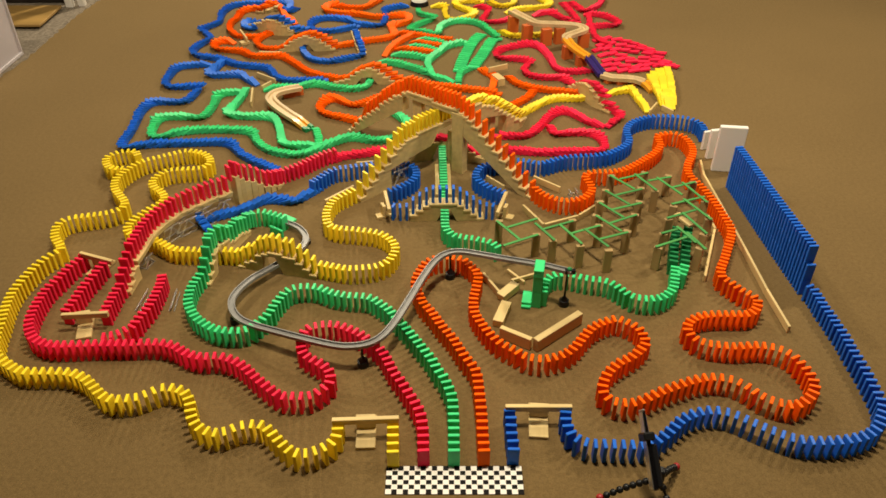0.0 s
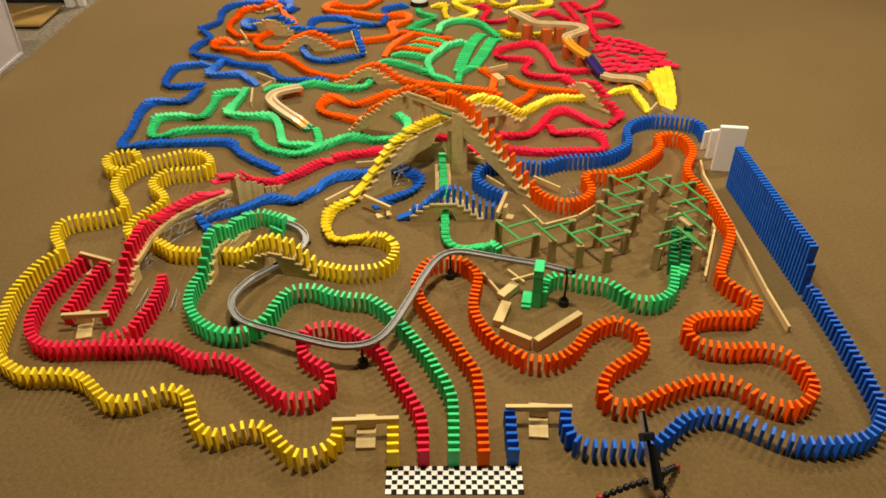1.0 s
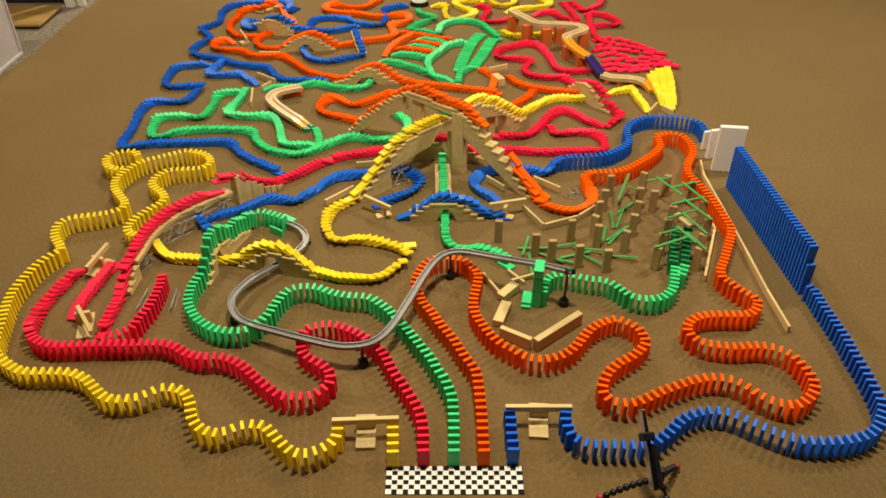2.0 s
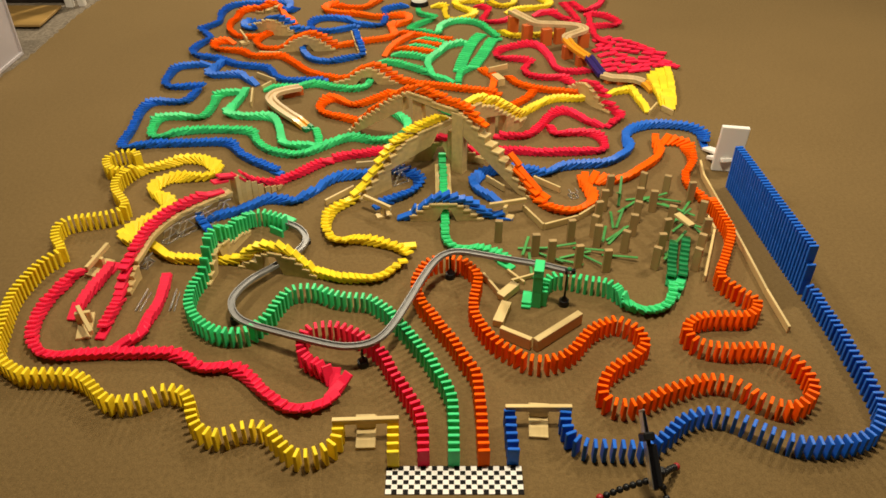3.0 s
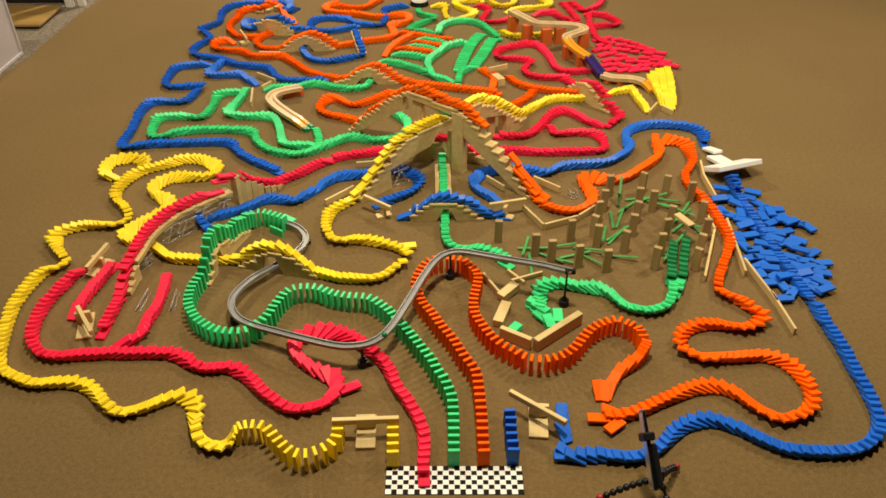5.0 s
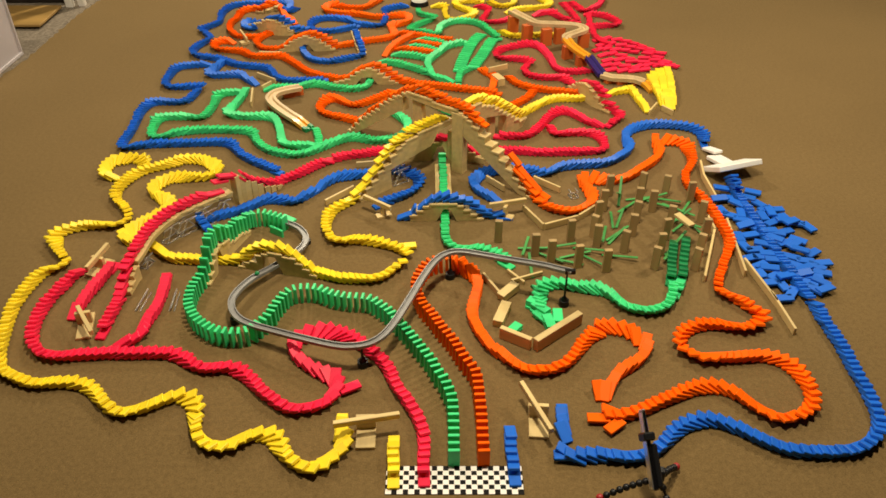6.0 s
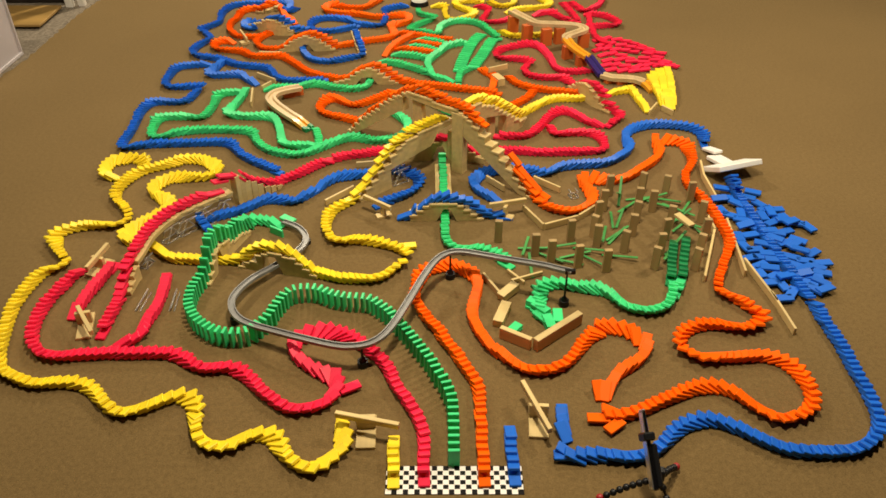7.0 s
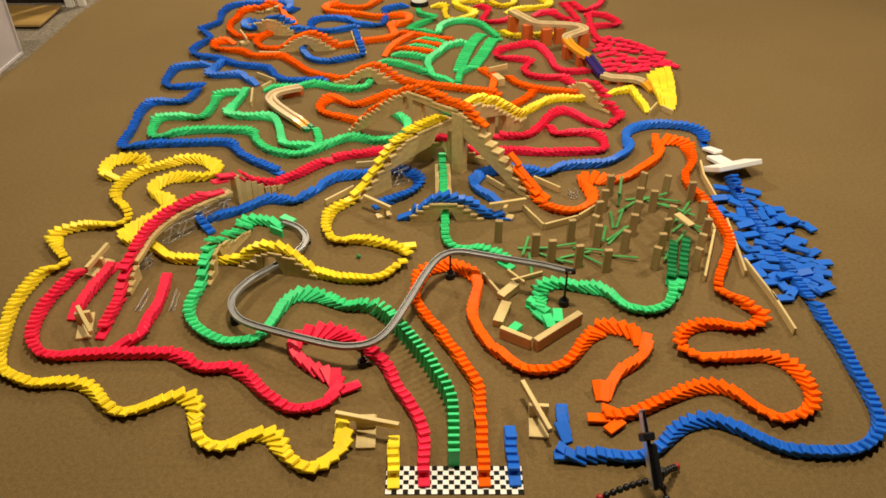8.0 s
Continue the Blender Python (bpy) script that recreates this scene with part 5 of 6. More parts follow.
# ---- the stack of green dominoes in the pen ----
def green_stack():
    foot = Vector((0.234, 1.495, 0.000))
    yaw = -0.18
    frame_ = Matrix.Translation(foot) @ Matrix.Rotation(yaw, 4, "Z")
    rnd = random.Random(3)
    pivot = frame_ @ Matrix.Translation((0, -0.004, 0))
    places = [((0, 0.0075 * (k % 6) - 0.001 + T, 0.048 * (k // 6)), 0) for k in range(12)]
    places += [((0, 0.0225 + 0.024, 0.096 + 0.0075 * (k + 1)), 90) for k in range(3)]
    places += [((-0.0245, 0.012 + T, 0.0), 0), ((-0.0245, 0.0195 + T, 0.0), 0)]
    for k, (p, turn) in enumerate(places):
        m0 = frame_ @ Matrix.Translation(p) @ Matrix.Rotation(radians(turn), 4, "X")
        if k >= 15:
            m0 = frame_ @ Matrix.Translation((p[0], p[1] - 0.02, 0)) @ Matrix.Rotation(radians(-90), 4, "X") @ Matrix.Translation((0, 0, -0.01))
            m0.translation.z = 0.001 + 0.0076 * (k - 15)
        ob = domino("green", m0, "green plastic domino of a tall stack in the wooden pen", "stack dominoes")
        t = 3.27
        lean = pivot @ Matrix.Rotation(radians(38), 4, "X") @ pivot.inverted() @ m0
        g, h = ((0, k), (1, k - 3), (2, k - 6), (3, k - 9), (4, k - 11))[sum(k >= v for v in (3, 6, 9, 11))]
        c = ((0.255, 1.450), (0.283, 1.471), (0.227, 1.491), (0.184, 1.423), (0.213, 1.504))[g]
        x, y = c[0] + rnd.uniform(-0.002, 0.002), c[1] + rnd.uniform(-0.003, 0.003)
        end = pose(x, y, T + 0.0077 * h * (1 if g < 4 else 0.7), 90 + rnd.uniform(-1, 1), 0, (12, -4, 40, -38, 55)[g] + rnd.uniform(-5, 5))
        if k >= 15:
            end = pose(*(0.229, 1.469), T + 0.0077 * (k - 15), 90, 0, 62 - 25 * (k - 15))
            FALLS.append((ob, [(0.0, m0), (t, m0), (t + 0.2, end), (8.0, end)]))
        else:
            FALLS.append((ob, [(0.0, m0), (t, m0), (t + 0.13, lean), (t + 0.26, end), (8.0, end)]))


green_stack()


def leaning_green():
    # one domino lies on its long edge where the marble leaves the track
    a, b = Vector((*(-0.491, 1.829), 0)), Vector((*(-0.446, 1.799), 0))
    d = b - a
    m = Matrix.Translation(a + Vector((0, 0, W / 2))) @ Matrix.Rotation(math.atan2(-d.x, d.y), 4, "Z") @ Matrix.Rotation(radians(-90), 4, "X") @ Matrix.Rotation(radians(90), 4, "Z")
    domino("green", m, "green plastic domino lying on its long edge by the track's end", "green dominoes")
    p, q = Vector((*(-0.471, 1.890), 0)), Vector((*(-0.436, 1.866), 0))
    e = q - p
    flat = Matrix.Translation(p + Vector((0, 0, T))) @ Matrix.Rotation(math.atan2(-e.x, e.y), 4, "Z") @ Matrix.Rotation(radians(-90), 4, "X")
    domino("green", flat, "green plastic domino lying flat behind the track's end", "green dominoes")


leaning_green()


# ---- the tall white dominoes and the blue wall ----
def white_domino(place, yaw, w, th, h, t, lean, label):
    ob = mesh_thing("large_domino", box_bm(w, th, h, 0.002, cy=-th / 2), PLASTIC["white"], Matrix(), label, "domino", "white dominoes")
    base = Matrix.Translation(place) @ Matrix.Rotation(yaw, 4, "Z")
    fall = [base @ Matrix.Rotation(radians(-lean * u), 4, "X") for u in (0.0, 0.15, 0.75, 1.0)]
    FALLS.append((ob, [(0.0, base), (t, base), (t + 0.14, fall[1]), (t + 0.3, fall[2]), (t + 0.37, fall[3]), (8.0, fall[3])]))
    return ob


WALL_ST = stations(BLUE_WALL, 0.0150)[0]
wall_yaw = WALL_ST[3][1]
white_domino(Vector((0.884, 2.307, 0.000)), wall_yaw + 0.25, 0.034, 0.010, 0.068, 2.58, 74, "small white plastic domino before the blue wall")
white_domino(Vector((0.891, 2.246, 0.000)), wall_yaw + 0.12, 0.050, 0.013, 0.105, 2.68, 76, "medium white plastic domino before the blue wall")


def large_white():
    w, th, h = 0.084, 0.017, 0.158
    ob = mesh_thing("large_domino", box_bm(w, th, h, 0.002), PLASTIC["white"], Matrix(), "large white plastic domino before the blue wall", "domino", "white dominoes")
    base = Matrix.Translation((0.905, 2.170, 0.000)) @ Matrix.Rotation(-0.12, 4, "Z")

    def tip(a, lean, dx=0.0, dy=0.0, dz=0.0):
        return Matrix.Translation((dx, dy, dz)) @ base @ Matrix.Translation((w / 2, 0, 0)) @ Matrix.Rotation(radians(a), 4, "Y") @ Matrix.Translation((-w / 2, 0, 0)) @ Matrix.Rotation(radians(lean), 4, "X")
    end = pose(*(0.917, 2.141, 0.036)) @ Matrix.Rotation(radians(19), 4, "Z") @ Matrix.Rotation(radians(62), 4, "X") @ Matrix.Rotation(radians(90), 4, "Y") @ Matrix.Translation((0, 0, -h / 2))
    FALLS.append((ob, [(0.0, base), (2.9, base), (3.05, tip(7, 6)), (3.2, tip(45, 30, -0.03, 0.0, 0.005)), (3.3, end), (8.0, end)]))


large_white()


# where the upper dominoes of the wall come to lie: x, y and heading in degrees
SPILL_FAR = [(0.948, 2.091, 70), (0.880, 2.051, 90), (0.851, 2.029, 100), (0.948, 2.022, 75), (0.854, 1.990, 60), (0.918, 1.984, 40), (0.831, 1.978, 130), (0.878, 1.953, 10), (0.947, 1.953, 40), (0.956, 1.928, 150), (0.984, 1.925, 100), (0.825, 1.919, 20), (0.875, 1.904, 15), (0.961, 1.904, 150), (0.841, 1.895, 80), (0.936, 1.892, 20), (0.983, 1.887, 120), (0.868, 1.872, 80), (0.988, 1.866, 85), (0.952, 1.858, 140), (1.020, 1.855, 80), (0.999, 1.846, 100), (0.898, 1.838, 60)]
SPILL_MID = [(1.048, 1.835, 60), (0.865, 1.835, 85), (0.974, 1.812, 100), (0.908, 1.807, 120), (0.943, 1.798, 60), (0.869, 1.796, 70), (0.834, 1.785, 20), (0.913, 1.774, 30), (0.994, 1.771, 75), (0.954, 1.758, 90), (0.889, 1.750, 70), (0.836, 1.742, 50), (0.971, 1.742, 130), (0.858, 1.726, 80), (0.979, 1.718, 60), (1.012, 1.710, 110), (0.890, 1.705, 90), (0.865, 1.692, 75), (0.947, 1.692, 60), (0.830, 1.687, 85), (0.910, 1.675, 70), (0.979, 1.675, 85), (1.023, 1.665, 105)]
SPILL_NEAR = [(0.850, 1.655, 100), (0.929, 1.655, 50), (1.000, 1.650, 60), (0.871, 1.640, 60), (0.959, 1.635, 90), (0.840, 1.625, 30), (1.004, 1.623, 85), (0.933, 1.613, 110), (0.876, 1.611, 85), (0.975, 1.606, 70), (0.898, 1.599, 100), (0.857, 1.582, 110), (0.937, 1.582, 60), (0.984, 1.582, 85), (0.881, 1.571, 50), (0.944, 1.555, 40), (0.983, 1.550, 95), (0.895, 1.541, 120), (0.866, 1.518, 125), (0.958, 1.516, 80), (0.949, 1.445, 135)]


def blue_wall():
    rnd = random.Random(21)
    n = len(WALL_ST)
    spill = SPILL_FAR + SPILL_MID + SPILL_NEAR
    laid = []
    for i, (q, yaw, s) in enumerate(WALL_ST):
        ahead = Vector((-math.sin(yaw), math.cos(yaw), 0))
        side = Vector((math.cos(yaw), math.sin(yaw), 0))
        for k in range(3):
            if k == 2 and i > n - 2:
                continue
            p = Vector((q.x, q.y, 0.0482 * k))
            base = Matrix.Translation(p + ahead * (T / 2)) @ Matrix.Rotation(yaw + rnd.gauss(0, 0.015), 4, "Z")
            ob = domino("blue", base, "blue plastic domino of a wall stacked three high", "wall dominoes")
            t = 3.20 + 0.33 * i / n
            foot = Matrix.Translation(Vector((q.x, q.y, 0)) + ahead * (T / 2)) @ Matrix.Rotation(yaw, 4, "Z")
            lean = foot @ Matrix.Rotation(radians(-17), 4, "X") @ foot.inverted() @ base
            if k == 0:
                phi = radians(66) + rnd.gauss(0, 0.04)
                end = base @ Matrix.Rotation(-phi, 4, "X")
                rows = [(0.0, base), (t, base), (t + 0.16, lean), (t + 0.36, end), (8.0, end)]
            else:
                # it drops into the loose spill to both sides of the shingled bottom row
                cx, cy, turned = spill[min(len(spill) - 1, max(0, (i - 3) * 2 + k - 1))]
                away = (Vector((cx, cy, 0)) - q).dot(side)
                if abs(away) < 0.020:
                    cx += side.x * math.copysign(0.016, away)
                under = sum((Vector((cx, cy)) - o).length < 0.026 for o in laid)
                laid.append(Vector((cx, cy)))
                over = max(0.0, 1 - abs((Vector((cx, cy, 0)) - q).dot(side)) / 0.03)
                zed = 0.0085 + 0.006 * min(3, under) + 0.015 * over
                turned += rnd.uniform(-38, 38) + (180 if rnd.random() < 0.5 else 0)
                yaw1 = yaw + (radians(turned) - yaw + math.pi) % (2 * math.pi) - math.pi
                x = Vector((cx + math.sin(yaw1) * H / 2, cy - math.cos(yaw1) * H / 2, 0))
                flat = Matrix.Rotation(radians(-90 + rnd.gauss(0, 5) * min(1, under + over)), 4, "X")
                end = Matrix.Translation((x.x, x.y, zed)) @ Matrix.Rotation(yaw1, 4, "Z") @ Matrix.Rotation(rnd.gauss(0, 0.10) * min(1, under), 4, "Y") @ flat
                if i < 4:
                    # the first ones stay propped below the white slab
                    end = Matrix.Translation(ahead * (0.010 * k - 0.042) + Vector((0, 0, 0.010 * k - 0.0482 * k))) @ base @ Matrix.Rotation(radians(-50 - 5 * i), 4, "X") @ Matrix.Rotation(rnd.gauss(0, 0.25), 4, "Z")
                midp = Matrix.Translation((p * 0.65 + x * 0.35).xy.to_3d() + Vector((0, 0, 0.010 + 0.034 * k))) @ Matrix.Rotation(yaw * 0.8 + yaw1 * 0.2, 4, "Z") @ Matrix.Rotation(radians(-42 + rnd.gauss(0, 7)), 4, "X")
                rows = [(0.0, base), (t, base), (t + 0.16, lean), (t + 0.28, midp), (t + 0.38 + rnd.random() * 0.05, end), (8.0, end)]
            FALLS.append((ob, rows))


blue_wall()


# ---- swept channels: the grey track and the wooden marble runs ----
def sweep_bm(points, section, step=0.006):
    """A closed section (x across, z up) drawn along a line."""
    out, arcs, _ = curve(points, step)
    bm = bmesh.new()
    rings = []
    for i, p in enumerate(out):
        d = out[min(i + 1, len(out) - 1)] - out[max(i - 1, 0)]
        side = Vector((d.y, -d.x, 0)).normalized()
        rings.append([bm.verts.new(p + side * x + Vector((0, 0, z))) for x, z in section])
    n = len(section)
    for r0, r1 in zip(rings, rings[1:]):
        for k in range(n):
            bm.faces.new((r0[k], r0[(k + 1) % n], r1[(k + 1) % n], r1[k]))
    bm.faces.new(list(reversed(rings[0])))
    bm.faces.new(rings[-1])
    bmesh.ops.recalc_face_normals(bm, faces=bm.faces[:])
    return bm


def rail_section(x0, x1, z0, z1):
    return [(x0, z0), (x1, z0), (x1, z1), (x0, z1)]


TRACK = [(0.315, 1.499, 0.115), (0.286, 1.511, 0.114), (0.246, 1.530, 0.112), (0.165, 1.565, 0.103), (0.095, 1.598, 0.094), (0.045, 1.618, 0.088), (0.009, 1.613, 0.085), (-0.020, 1.584, 0.083),
         (-0.048, 1.527, 0.080), (-0.080, 1.443, 0.077), (-0.111, 1.365, 0.074), (-0.138, 1.317, 0.072), (-0.169, 1.294, 0.069), (-0.209, 1.287, 0.067), (-0.249, 1.294, 0.064), (-0.317, 1.319, 0.060)]
TRACK_LOW = [(-0.388, 1.349, 0.055), (-0.446, 1.375, 0.051), (-0.485, 1.400, 0.048), (-0.510, 1.433, 0.046), (-0.522, 1.474, 0.044), (-0.516, 1.517, 0.041), (-0.492, 1.570, 0.037), (-0.452, 1.620, 0.033),
             (-0.409, 1.676, 0.030), (-0.384, 1.725, 0.028), (-0.382, 1.765, 0.026), (-0.399, 1.802, 0.025), (-0.425, 1.829, 0.024), (-0.461, 1.850, 0.023)]


def grey_track():
    line = TRACK + TRACK_LOW
    root = empty_thing("marble_track", Matrix.Translation((0, 0, 0)), "grey plastic channel track curving on black stands", "marble track")
    part("bed", sweep_bm(line, rail_section(-0.0066, 0.0066, -0.006, -0.003)), GREY, root)
    for x0, x1 in ((-0.0086, -0.0060), (0.0060, 0.0086)):
        part("rail", sweep_bm(line, rail_section(x0, x1, -0.0065, 0.002)), GREY, root)
    for foot, top in (((0.310, 1.499, 0.000), (0.306, 1.507, 0.112)), ((0.024, 1.611, 0.000), (0.019, 1.617, 0.080)), ((-0.179, 1.277, 0.000), (-0.185, 1.291, 0.063)), ((-0.517, 1.436, 0.000), (-0.511, 1.440, 0.040)), ((-0.383, 1.747, 0.000), (-0.384, 1.773, 0.020))):
        f, t = Vector(foot), Vector(top)
        stand = part("stand", box_bm(0.005, 0.005, (t - Vector((t.x, t.y, 0))).z, 0.001), BLACK, root, "black plastic stand", m=Matrix.Translation((t.x, t.y, 0)))
        high = min(0.016, t.z - 0.008)
        bm = bmesh.new()
        bmesh.ops.create_cone(bm, cap_ends=True, segments=18, radius1=0.0135, radius2=0.0125, depth=high)
        part("foot", bm, BLACK, stand, m=pose(0, 0, high / 2))
        if t.z > 0.035:
            bm = bmesh.new()
            bmesh.ops.create_cone(bm, cap_ends=True, segments=14, radius1=0.009, radius2=0.004, depth=0.012)
            part("socket", bm, BLACK, stand, m=pose(0, 0, 0.022))
    e = Vector(TRACK[0])
    part("end_stop", box_bm(0.026, 0.010, 0.012, 0.001, cz=0.0), BLACK, root, "black plastic end stop", m=Matrix.Translation(e + Vector((-0.004, 0, -0.002))))
    # the marble
    bm = bmesh.new()
    bmesh.ops.create_uvsphere(bm, u_segments=18, v_segments=12, radius=0.0062)
    ball = mesh_thing("marble", bm, PLASTIC["dark green"], Matrix(), "small dark green marble rolling along the grey track", "marble")
    out, arcs, at = curve(line, 0.004)
    a = np.array(arcs)
    P = np.array([tuple(p) for p in out])
    when = [(3.45, at[0] + 0.006), (4.2, at[6]), (4.6, at[8]), (4.7, at[9] - 0.01), (5.25, at[14]), (5.8, at[20]), (5.9, at[21] + 0.01), (6.0, at[22] + 0.02), (6.55, at[-1])]
    rows = []
    for t in [0.0] + [3.45 + 0.1 * k for k in range(32)]:
        s = float(np.interp(t, [w[0] for w in when], [w[1] for w in when]))
        q = [float(np.interp(s, a, P[:, c])) for c in range(3)]
        rows.append((t, pose(q[0], q[1], q[2] + 0.0034, 0, 0, 0)))
    for t, q in ((6.75, (-0.438, 1.881)), (6.9, (-0.419, 1.855)), (7.4, (-0.347, 1.790)), (7.7, (-0.287, 1.750)), (8.0, (-0.231, 1.703))):
        rows.append((t, pose(q[0], q[1], 0.0064)))
    FALLS.append((ball, rows))


grey_track()


def wooden_run(line, posts, label, mat, rest=(), columns=None):
    first = Vector(line[0])
    root = empty_thing("marble_run", Matrix.Translation((first.x, first.y, 0)), label, "marble run")
    inv = root.matrix_world.inverted()

    def channel(pts, m, name):
        bm = sweep_bm(pts, [(-0.0195, -0.014), (0.0195, -0.014), (0.0195, 0.0), (0.009, 0.0), (0.005, -0.006), (-0.005, -0.006), (-0.009, 0.0), (-0.0195, 0.0)])
        bm.transform(inv)
        part(name, bm, m, root)
    channel(line, mat, "channel")
    for pts, m in rest:
        channel(pts, m, "channel_end")
    for p in posts:
        ob = part("column", box_bm(0.044, 0.026, p[2] - 0.002, 0.001), columns or ORANGE_BLOCK, root, "orange-brown column block")
        ob.matrix_basis = inv @ pose(p[0], p[1], 0, 0, 0, 20)


wooden_run([(-0.537, 2.719, 0.042), (-0.583, 2.699, 0.042), (-0.620, 2.670, 0.042), (-0.632, 2.631, 0.040), (-0.609, 2.584, 0.038), (-0.555, 2.520, 0.034), (-0.517, 2.484, 0.030)],
           [(-0.553, 2.732, 0.029), (-0.582, 2.712, 0.029), (-0.621, 2.618, 0.026), (-0.565, 2.548, 0.020)], "curved pale wooden marble run on orange-brown blocks", BEECH,
           [([(-0.517, 2.484, 0.030), (-0.500, 2.468, 0.025), (-0.480, 2.451, 0.018)], AMBER), ([(-0.480, 2.451, 0.018), (-0.465, 2.438, 0.014)], PLASTIC["dark green"])])
wooden_run([(0.301, 3.392, 0.095), (0.350, 3.321, 0.093), (0.396, 3.261, 0.090), (0.449, 3.253, 0.088), (0.522, 3.254, 0.085), (0.581, 3.242, 0.082), (0.598, 3.208, 0.080), (0.560, 3.175, 0.078), (0.518, 3.144, 0.075), (0.513, 3.118, 0.073)],
           [(0.310, 3.364, 0.080), (0.363, 3.260, 0.078), (0.442, 3.221, 0.075), (0.500, 3.242, 0.072), (0.597, 3.193, 0.066), (0.516, 3.076, 0.058), (0.562, 3.002, 0.045)], "long winding wooden marble run on orange-brown columns", BEECH,
           [([(0.513, 3.118, 0.073), (0.524, 3.076, 0.068), (0.546, 3.031, 0.062), (0.580, 2.978, 0.055)], AMBER), ([(0.586, 2.985, 0.052), (0.605, 2.923, 0.040), (0.624, 2.864, 0.028)], PURPLE)])
wooden_run([(0.623, 2.859, 0.030), (0.660, 2.833, 0.030), (0.704, 2.830, 0.029), (0.746, 2.821, 0.028), (0.775, 2.800, 0.026)], [(0.652, 2.841, 0.017), (0.694, 2.830, 0.017), (0.755, 2.824, 0.015)],
           "short wooden marble run ending in an amber chute", BEECH, [([(0.775, 2.800, 0.026), (0.791, 2.772, 0.020), (0.802, 2.745, 0.014)], AMBER)])


# ---- clear plastic supports ----
def clear_support(a, b, high, label):
    """A clear truss: two zigzag sides between a base bar and a top bar."""
    a, b = Vector(a), Vector(b)
    n = (b - a).length
    root = empty_thing("clear_support", along(a, b), label, "support", "clear supports")
    w = 0.011
    cells = max(1, round(n / (high * 1.1)))
    step = n / cells
    if high < 0.02:
        for x, z in ((-0.006, 0.0015), (0.006, 0.0015), (0.0, high)):
            part("bar", box_bm(0.0028, n, 0.0028, 0.0, cx=x, cz=z), CLEAR, root)
        return
    for x in (-w, w):
        for z in (0.0015, high):
            part("bar", box_bm(0.0028, n, 0.0028, 0.0, cx=x, cz=z), CLEAR, root)
        for k in range(cells):
            y = -n / 2 + k * step
            for y0, y1 in ((y, y + step / 2), (y + step, y + step / 2)):
                part("strut", box_bm(0.0028, math.hypot(y1 - y0, high), 0.0032, 0.0, cx=x, cz=0.0), CLEAR, root, m=along((0, y0, 0), (0, y1, high)))
    for k in range(cells + 1):
        part("tie", box_bm(2 * w, 0.0028, 0.0028, 0.0, cy=-n / 2 + k * step, cz=0.0015), CLEAR, root)


for a, b, h in (((-0.781, 1.769, 0.000), (-0.753, 1.818, 0.000), 0.045), ((-0.750, 1.807, 0.000), (-0.710, 1.852, 0.000), 0.045), ((-0.700, 1.852, 0.000), (-0.664, 1.892, 0.000), 0.045), ((-0.661, 1.910, 0.000), (-0.631, 1.940, 0.000), 0.045),
                ((-0.806, 1.655, 0.000), (-0.795, 1.690, 0.000), 0.03), ((-0.766, 1.480, 0.000), (-0.760, 1.555, 0.000), 0.012), ((-0.681, 1.480, 0.000), (-0.686, 1.555, 0.000), 0.012),
                ((-0.159, 2.081, 0.000), (-0.114, 2.114, 0.000), 0.05), ((0.393, 2.028, 0.000), (0.403, 2.002, 0.000), 0.02)):
    clear_support(a, b, h, "clear plastic triangular support frame on the carpet")


# ---- hub at the start ----
def start_hub():
    c = Vector((-0.114, 3.730, 0.020))
    root = empty_thing("start_hub", Matrix.Translation((c.x, c.y, 0)), "black round start hub with a white rim", "hub")
    bm = bmesh.new()
    bmesh.ops.create_cone(bm, cap_ends=True, segments=32, radius1=0.046, radius2=0.040, depth=0.02)
    part("body", bm, BLACK, root, m=pose(0, 0, 0.01))
    bm = bmesh.new()
    bmesh.ops.create_cone(bm, cap_ends=True, segments=32, radius1=0.038, radius2=0.03, depth=0.012)
    part("cap", bm, PLASTIC["white"], root, "white domed cap", m=pose(0, 0, 0.026))


start_hub()


# ---- small camera on a bendy tripod ----
RED_RUBBER = material("red_rubber", (0.30, 0.01, 0.012), rough=0.5)
bead_bm = bmesh.new()
bmesh.ops.create_uvsphere(bead_bm, u_segments=12, v_segments=8, radius=1.0)
BEAD = mesh_of(bead_bm, "bead", BLACK)


def bead_leg(points, r, parent):
    """A bendy leg: a core with ball joints along it and a red tip."""
    leg = part("leg", sweep_bm(points, [(r * 0.45 * math.cos(a), r * 0.45 * math.sin(a)) for a in (0, 1.05, 2.09, 3.14, 4.19, 5.24)]), BLACK, parent)
    out, arcs, _ = curve(points, 0.002)
    a = np.array(arcs)
    P = np.array([tuple(p) for p in out])
    n = int(arcs[-1] / (r * 1.5))
    for i in range(n):
        ball = new("bead", BEAD)
        ball.parent = leg
        ball.location = [float(np.interp(arcs[-1] * i / n, a, P[:, c])) for c in range(3)]
        ball.scale = (r, r, r)
    bm = bmesh.new()
    bmesh.ops.create_uvsphere(bm, u_segments=12, v_segments=8, radius=r * 1.1)
    part("foot", bm, RED_RUBBER, leg, "red rubber foot tip", m=Matrix.Translation(points[-1]))


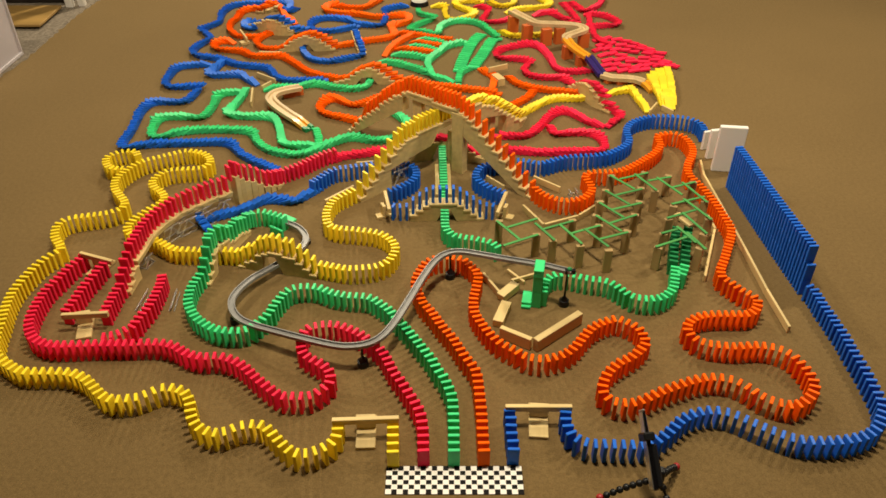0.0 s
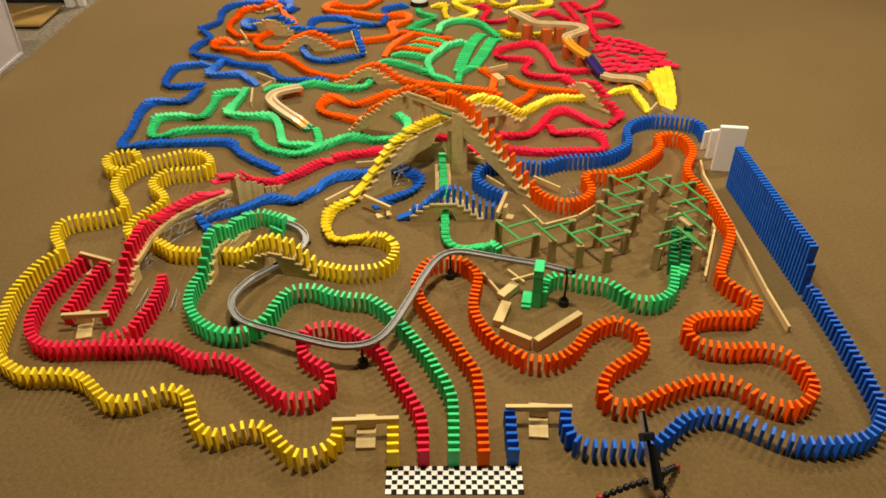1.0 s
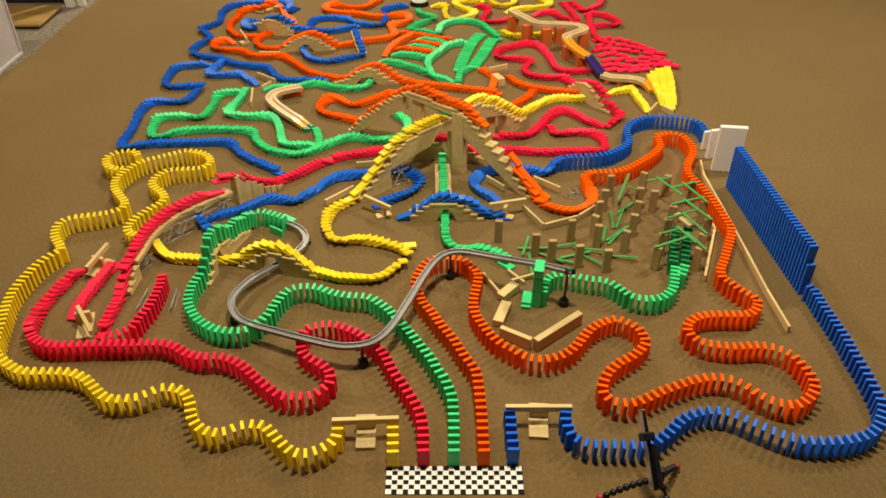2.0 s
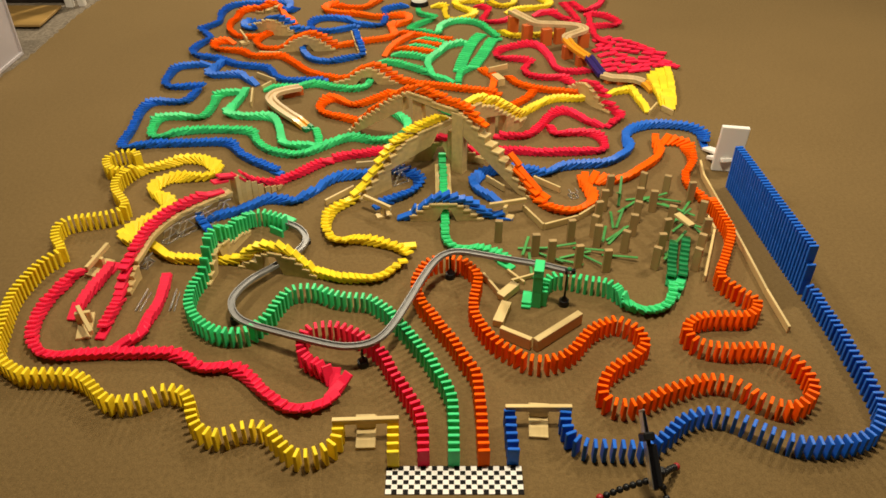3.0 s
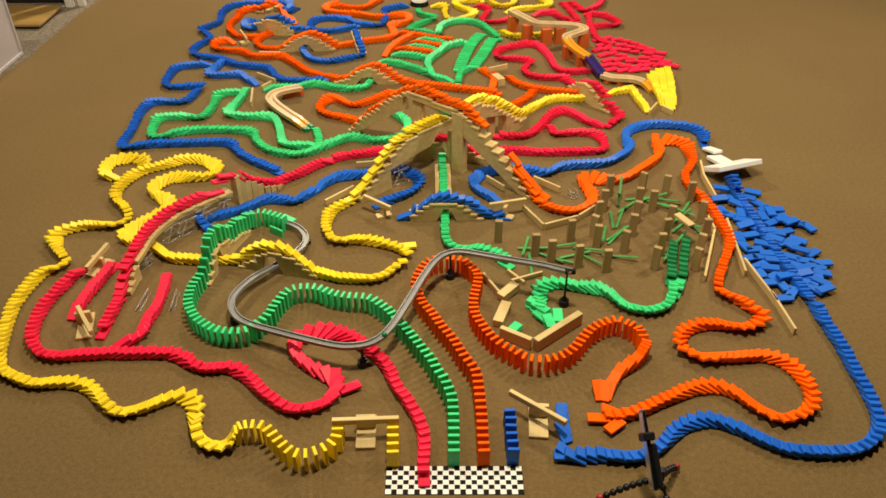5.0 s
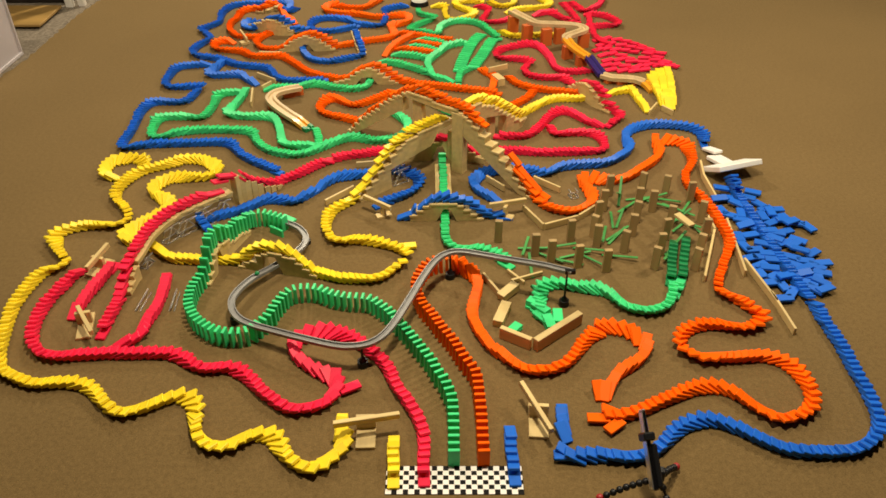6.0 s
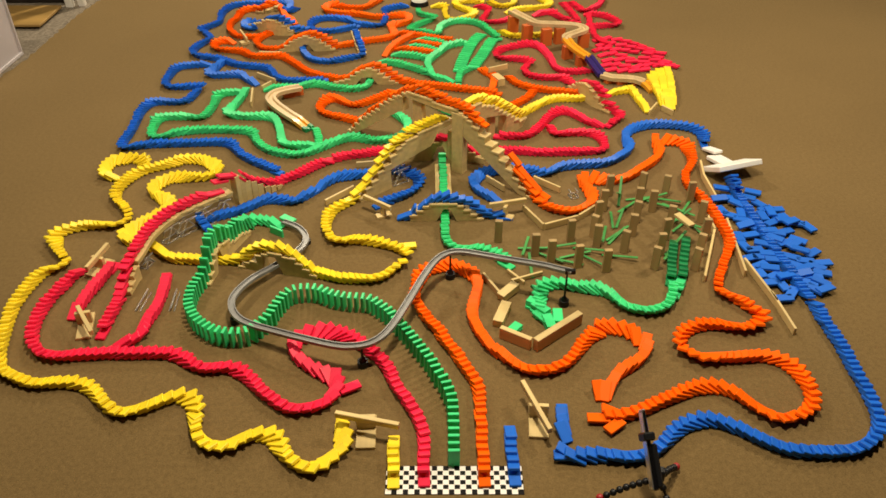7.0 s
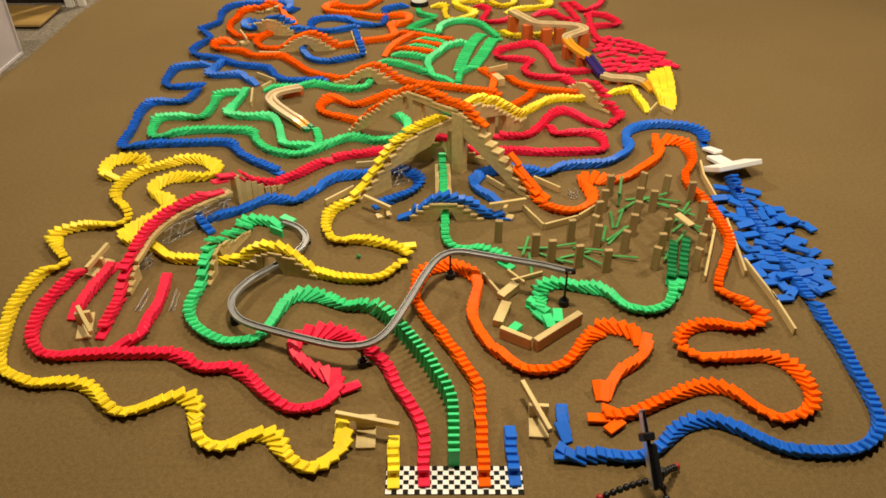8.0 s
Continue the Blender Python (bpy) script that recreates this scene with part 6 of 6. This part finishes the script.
def tripod():
    hub = Vector((0.410, 0.932, 0.060))
    root = empty_thing("bendy_tripod", Matrix(), "small black bendy tripod holding a phone on edge", "tripod")
    tip = [Vector((0.304, 0.927, 0.006)), Vector((0.467, 0.996, 0.012)), Vector((0.432, 0.897, 0.006))]
    for k, t in enumerate(tip):
        mid = (hub + t) / 2 + Vector((0, 0, 0.006))
        bead_leg([tuple(hub), tuple(mid), tuple(t)], 0.0072, root)
    part("head", box_bm(0.018, 0.018, 0.03, 0.003), BLACK, root, m=Matrix.Translation(hub + Vector((0, 0, -0.004))))
    top, low = Vector((0.378, 1.006, 0.165)), Vector((0.393, 0.893, 0.075))
    m = along(low, top)
    n = (top - low).length
    gloss = material("glossy_black_glass", (0.004, 0.004, 0.005), rough=0.12, coat=0.6)
    body = box_bm(0.0110, n, 0.024, 0.002, cz=-0.004)
    edge = box_bm(0.0022, n * 0.97, 0.020, 0.0006, cx=-0.0060, cz=-0.002)
    for v in body.verts[:] + edge.verts[:]:
        v.co.x *= 0.78 - 0.40 * v.co.y / n      # slimmer towards its top
    phone = part("phone", body, gloss, root, "black phone with a metal edge", m=m)
    part("metal_edge", edge, CHROME, phone, "bright metal edge")
    part("end_cap", box_bm(0.0062, 0.004, 0.022, 0.001, cy=n / 2 + 0.001, cz=-0.003), CHROME, phone, "bright metal end")
    part("clamp", box_bm(0.022, 0.016, 0.036, 0.003, cy=n * 0.17, cz=0.0), BLACK, phone)
    part("clamp_arm", box_bm(0.012, n * 0.55, 0.016, 0.003, cx=0.009, cy=-n * 0.2, cz=0.0), BLACK, phone)


tripod()


# ---- the corner with storage ----
def corner():
    a, b = Vector((-1.758, 2.895, 0.000)), Vector((-1.678, 3.797, 0.000))
    d = (b - a).normalized()
    m = Matrix.Translation(a) @ Matrix.Rotation(math.atan2(-d.x, d.y), 4, "Z")
    rag = random.Random(9)
    bm = bmesh.new()
    rows = []
    for k in range(241):
        y, x = -2.0 + k * 0.025, rag.uniform(-0.008, 0.008) + 0.012 * math.sin(k * 0.16)
        rows.append([bm.verts.new(p) for p in ((-1.6, y, 0.0), (-1.6, y, 0.006), (x - 0.004, y, 0.006), (x, y, 0.0))])
    for r0, r1 in zip(rows, rows[1:]):
        for k in range(4):
            bm.faces.new((r0[k], r0[(k + 1) % 4], r1[(k + 1) % 4], r1[k]))
    bm.faces.new(rows[0])
    bm.faces.new(rows[-1][::-1])
    bmesh.ops.recalc_face_normals(bm, faces=bm.faces[:])
    mesh_thing("carpet_border", bm, GREY_CARPET, m, "grey speckled carpet beside the brown floor", "carpet", kind="structure")
    # bin
    p, q = Vector((-1.759, 3.102, 0.006)), Vector((-1.765, 2.914, 0.006))
    e = (p - q).normalized()
    bin_m = Matrix.Translation(p) @ Matrix.Rotation(math.atan2(e.y, e.x), 4, "Z")
    root = empty_thing("storage_bin", bin_m, "translucent white plastic storage bin standing on grey carpet", "storage bin")
    plastic = material("milky_plastic", (0.76, 0.70, 0.73), rough=0.4, glass=0.3, grain=(8, 0.06, (1, 1, 1)))
    clear = material("clear_milky_panel", (0.74, 0.68, 0.72), rough=0.30, glass=0.30, grain=(8, 0.08, (1, 1, 1)))
    for nm, bm in (("front_wall", box_bm(0.42, 0.004, 0.27, 0.001, cx=-0.21, cy=0.002)), ("back_wall", box_bm(0.42, 0.004, 0.27, 0.001, cx=-0.21, cy=0.29)),
                   ("side_wall", box_bm(0.004, 0.284, 0.27, 0.001, cx=-0.002, cy=0.146)), ("side_wall", box_bm(0.004, 0.284, 0.27, 0.001, cx=-0.418, cy=0.146)), ("bottom", box_bm(0.40, 0.27, 0.004, 0.001, cx=-0.21, cy=0.146)),
                   ("corner_rib", box_bm(0.012, 0.012, 0.27, 0.003, cx=0.0, cy=0.0)), ("base_rim", box_bm(0.43, 0.008, 0.014, 0.002, cx=-0.21, cy=-0.003)), ("base_rim", box_bm(0.008, 0.29, 0.014, 0.002, cx=0.003, cy=0.146)),
                   ("rim", box_bm(0.44, 0.012, 0.012, 0.002, cx=-0.21, cy=-0.004, cz=0.262)), ("rim", box_bm(0.012, 0.30, 0.012, 0.002, cx=0.004, cy=0.146, cz=0.262)), ("lid", box_bm(0.44, 0.32, 0.012, 0.004, cx=-0.21, cy=0.146, cz=0.277))):
        part(nm, bm, clear if nm in ("front_wall", "side_wall") else plastic, root)
    bms = []
    rnd = random.Random(2)
    for i in range(60):
        bms.append(box_bm(0.05, 0.025, 0.008, 0.0, cz=0, m=pose(-rnd.uniform(0.04, 0.38), rnd.uniform(0.03, 0.26), rnd.uniform(0.012, 0.13), rnd.uniform(-40, 40), rnd.uniform(-40, 40), rnd.uniform(0, 180))))
    tagged(part("contents", join(bms), WOOD_ROW, root, "jumbled wooden pieces inside"), kind="stuff")
    # wooden step board; the black slab below it stands in for its shadow
    c0, c1 = Vector((-1.965, 3.378, 0.006)), Vector((-1.826, 3.378, 0.006))
    f = (c1 - c0).normalized()
    sm = Matrix.Translation(c0) @ Matrix.Rotation(math.atan2(f.y, f.x), 4, "Z")
    w = (c1 - c0).length
    shelf = empty_thing("low_wooden_board", sm, "varnished yellow wooden board over a black slab that draws its shadow", "board")
    part("shadow_slab", box_bm(w + 0.08, 0.21, 0.012, 0.001, cx=w / 2 - 0.03, cy=0.135), BLACK, shelf)
    part("board", box_bm(w + 0.12, 0.25, 0.012, 0.002, cx=w / 2 - 0.03, cy=0.13, cz=0.018), material("varnished_pine", (0.36, 0.22, 0.07), rough=0.35, grain=(14, 0.25, (0.15, 1, 1)), bump=0.05), shelf, "varnished pine board")
    k0 = Vector((-2.111, 3.731, 0.006))
    cab = empty_thing("dark_cabinet", Matrix.Translation((k0.x, k0.y, 0.006)), "dark open cabinet standing on grey carpet", "cabinet")
    dark = material("dark_stain", (0.018, 0.011, 0.008), rough=0.5, grain=(20, 0.3, (1, 1, 1)))
    part("body", box_bm(1.0, 0.4, 0.7, 0.004, cx=-0.18, cy=0.2), dark, cab)
    for u, v in (((-1.797, 3.670, 0), (-1.762, 3.670, 0)), ((-1.743, 3.685, 0), (-1.711, 3.685, 0))):
        u, v = Vector(u), Vector(v)
        mesh_thing("trim_post", box_bm((v - u).length, 0.03, 2.39, 0.003), TRIM_PAINT, Matrix.Translation((u + v) / 2 + Vector((0, 0.015, 0.004))), "white painted door trim post", "trim", kind="structure")


corner()

# ---- the motion of what falls ----
def motions():
    for ob, rows in FALLS:
        walk(ob, rows)


motions()
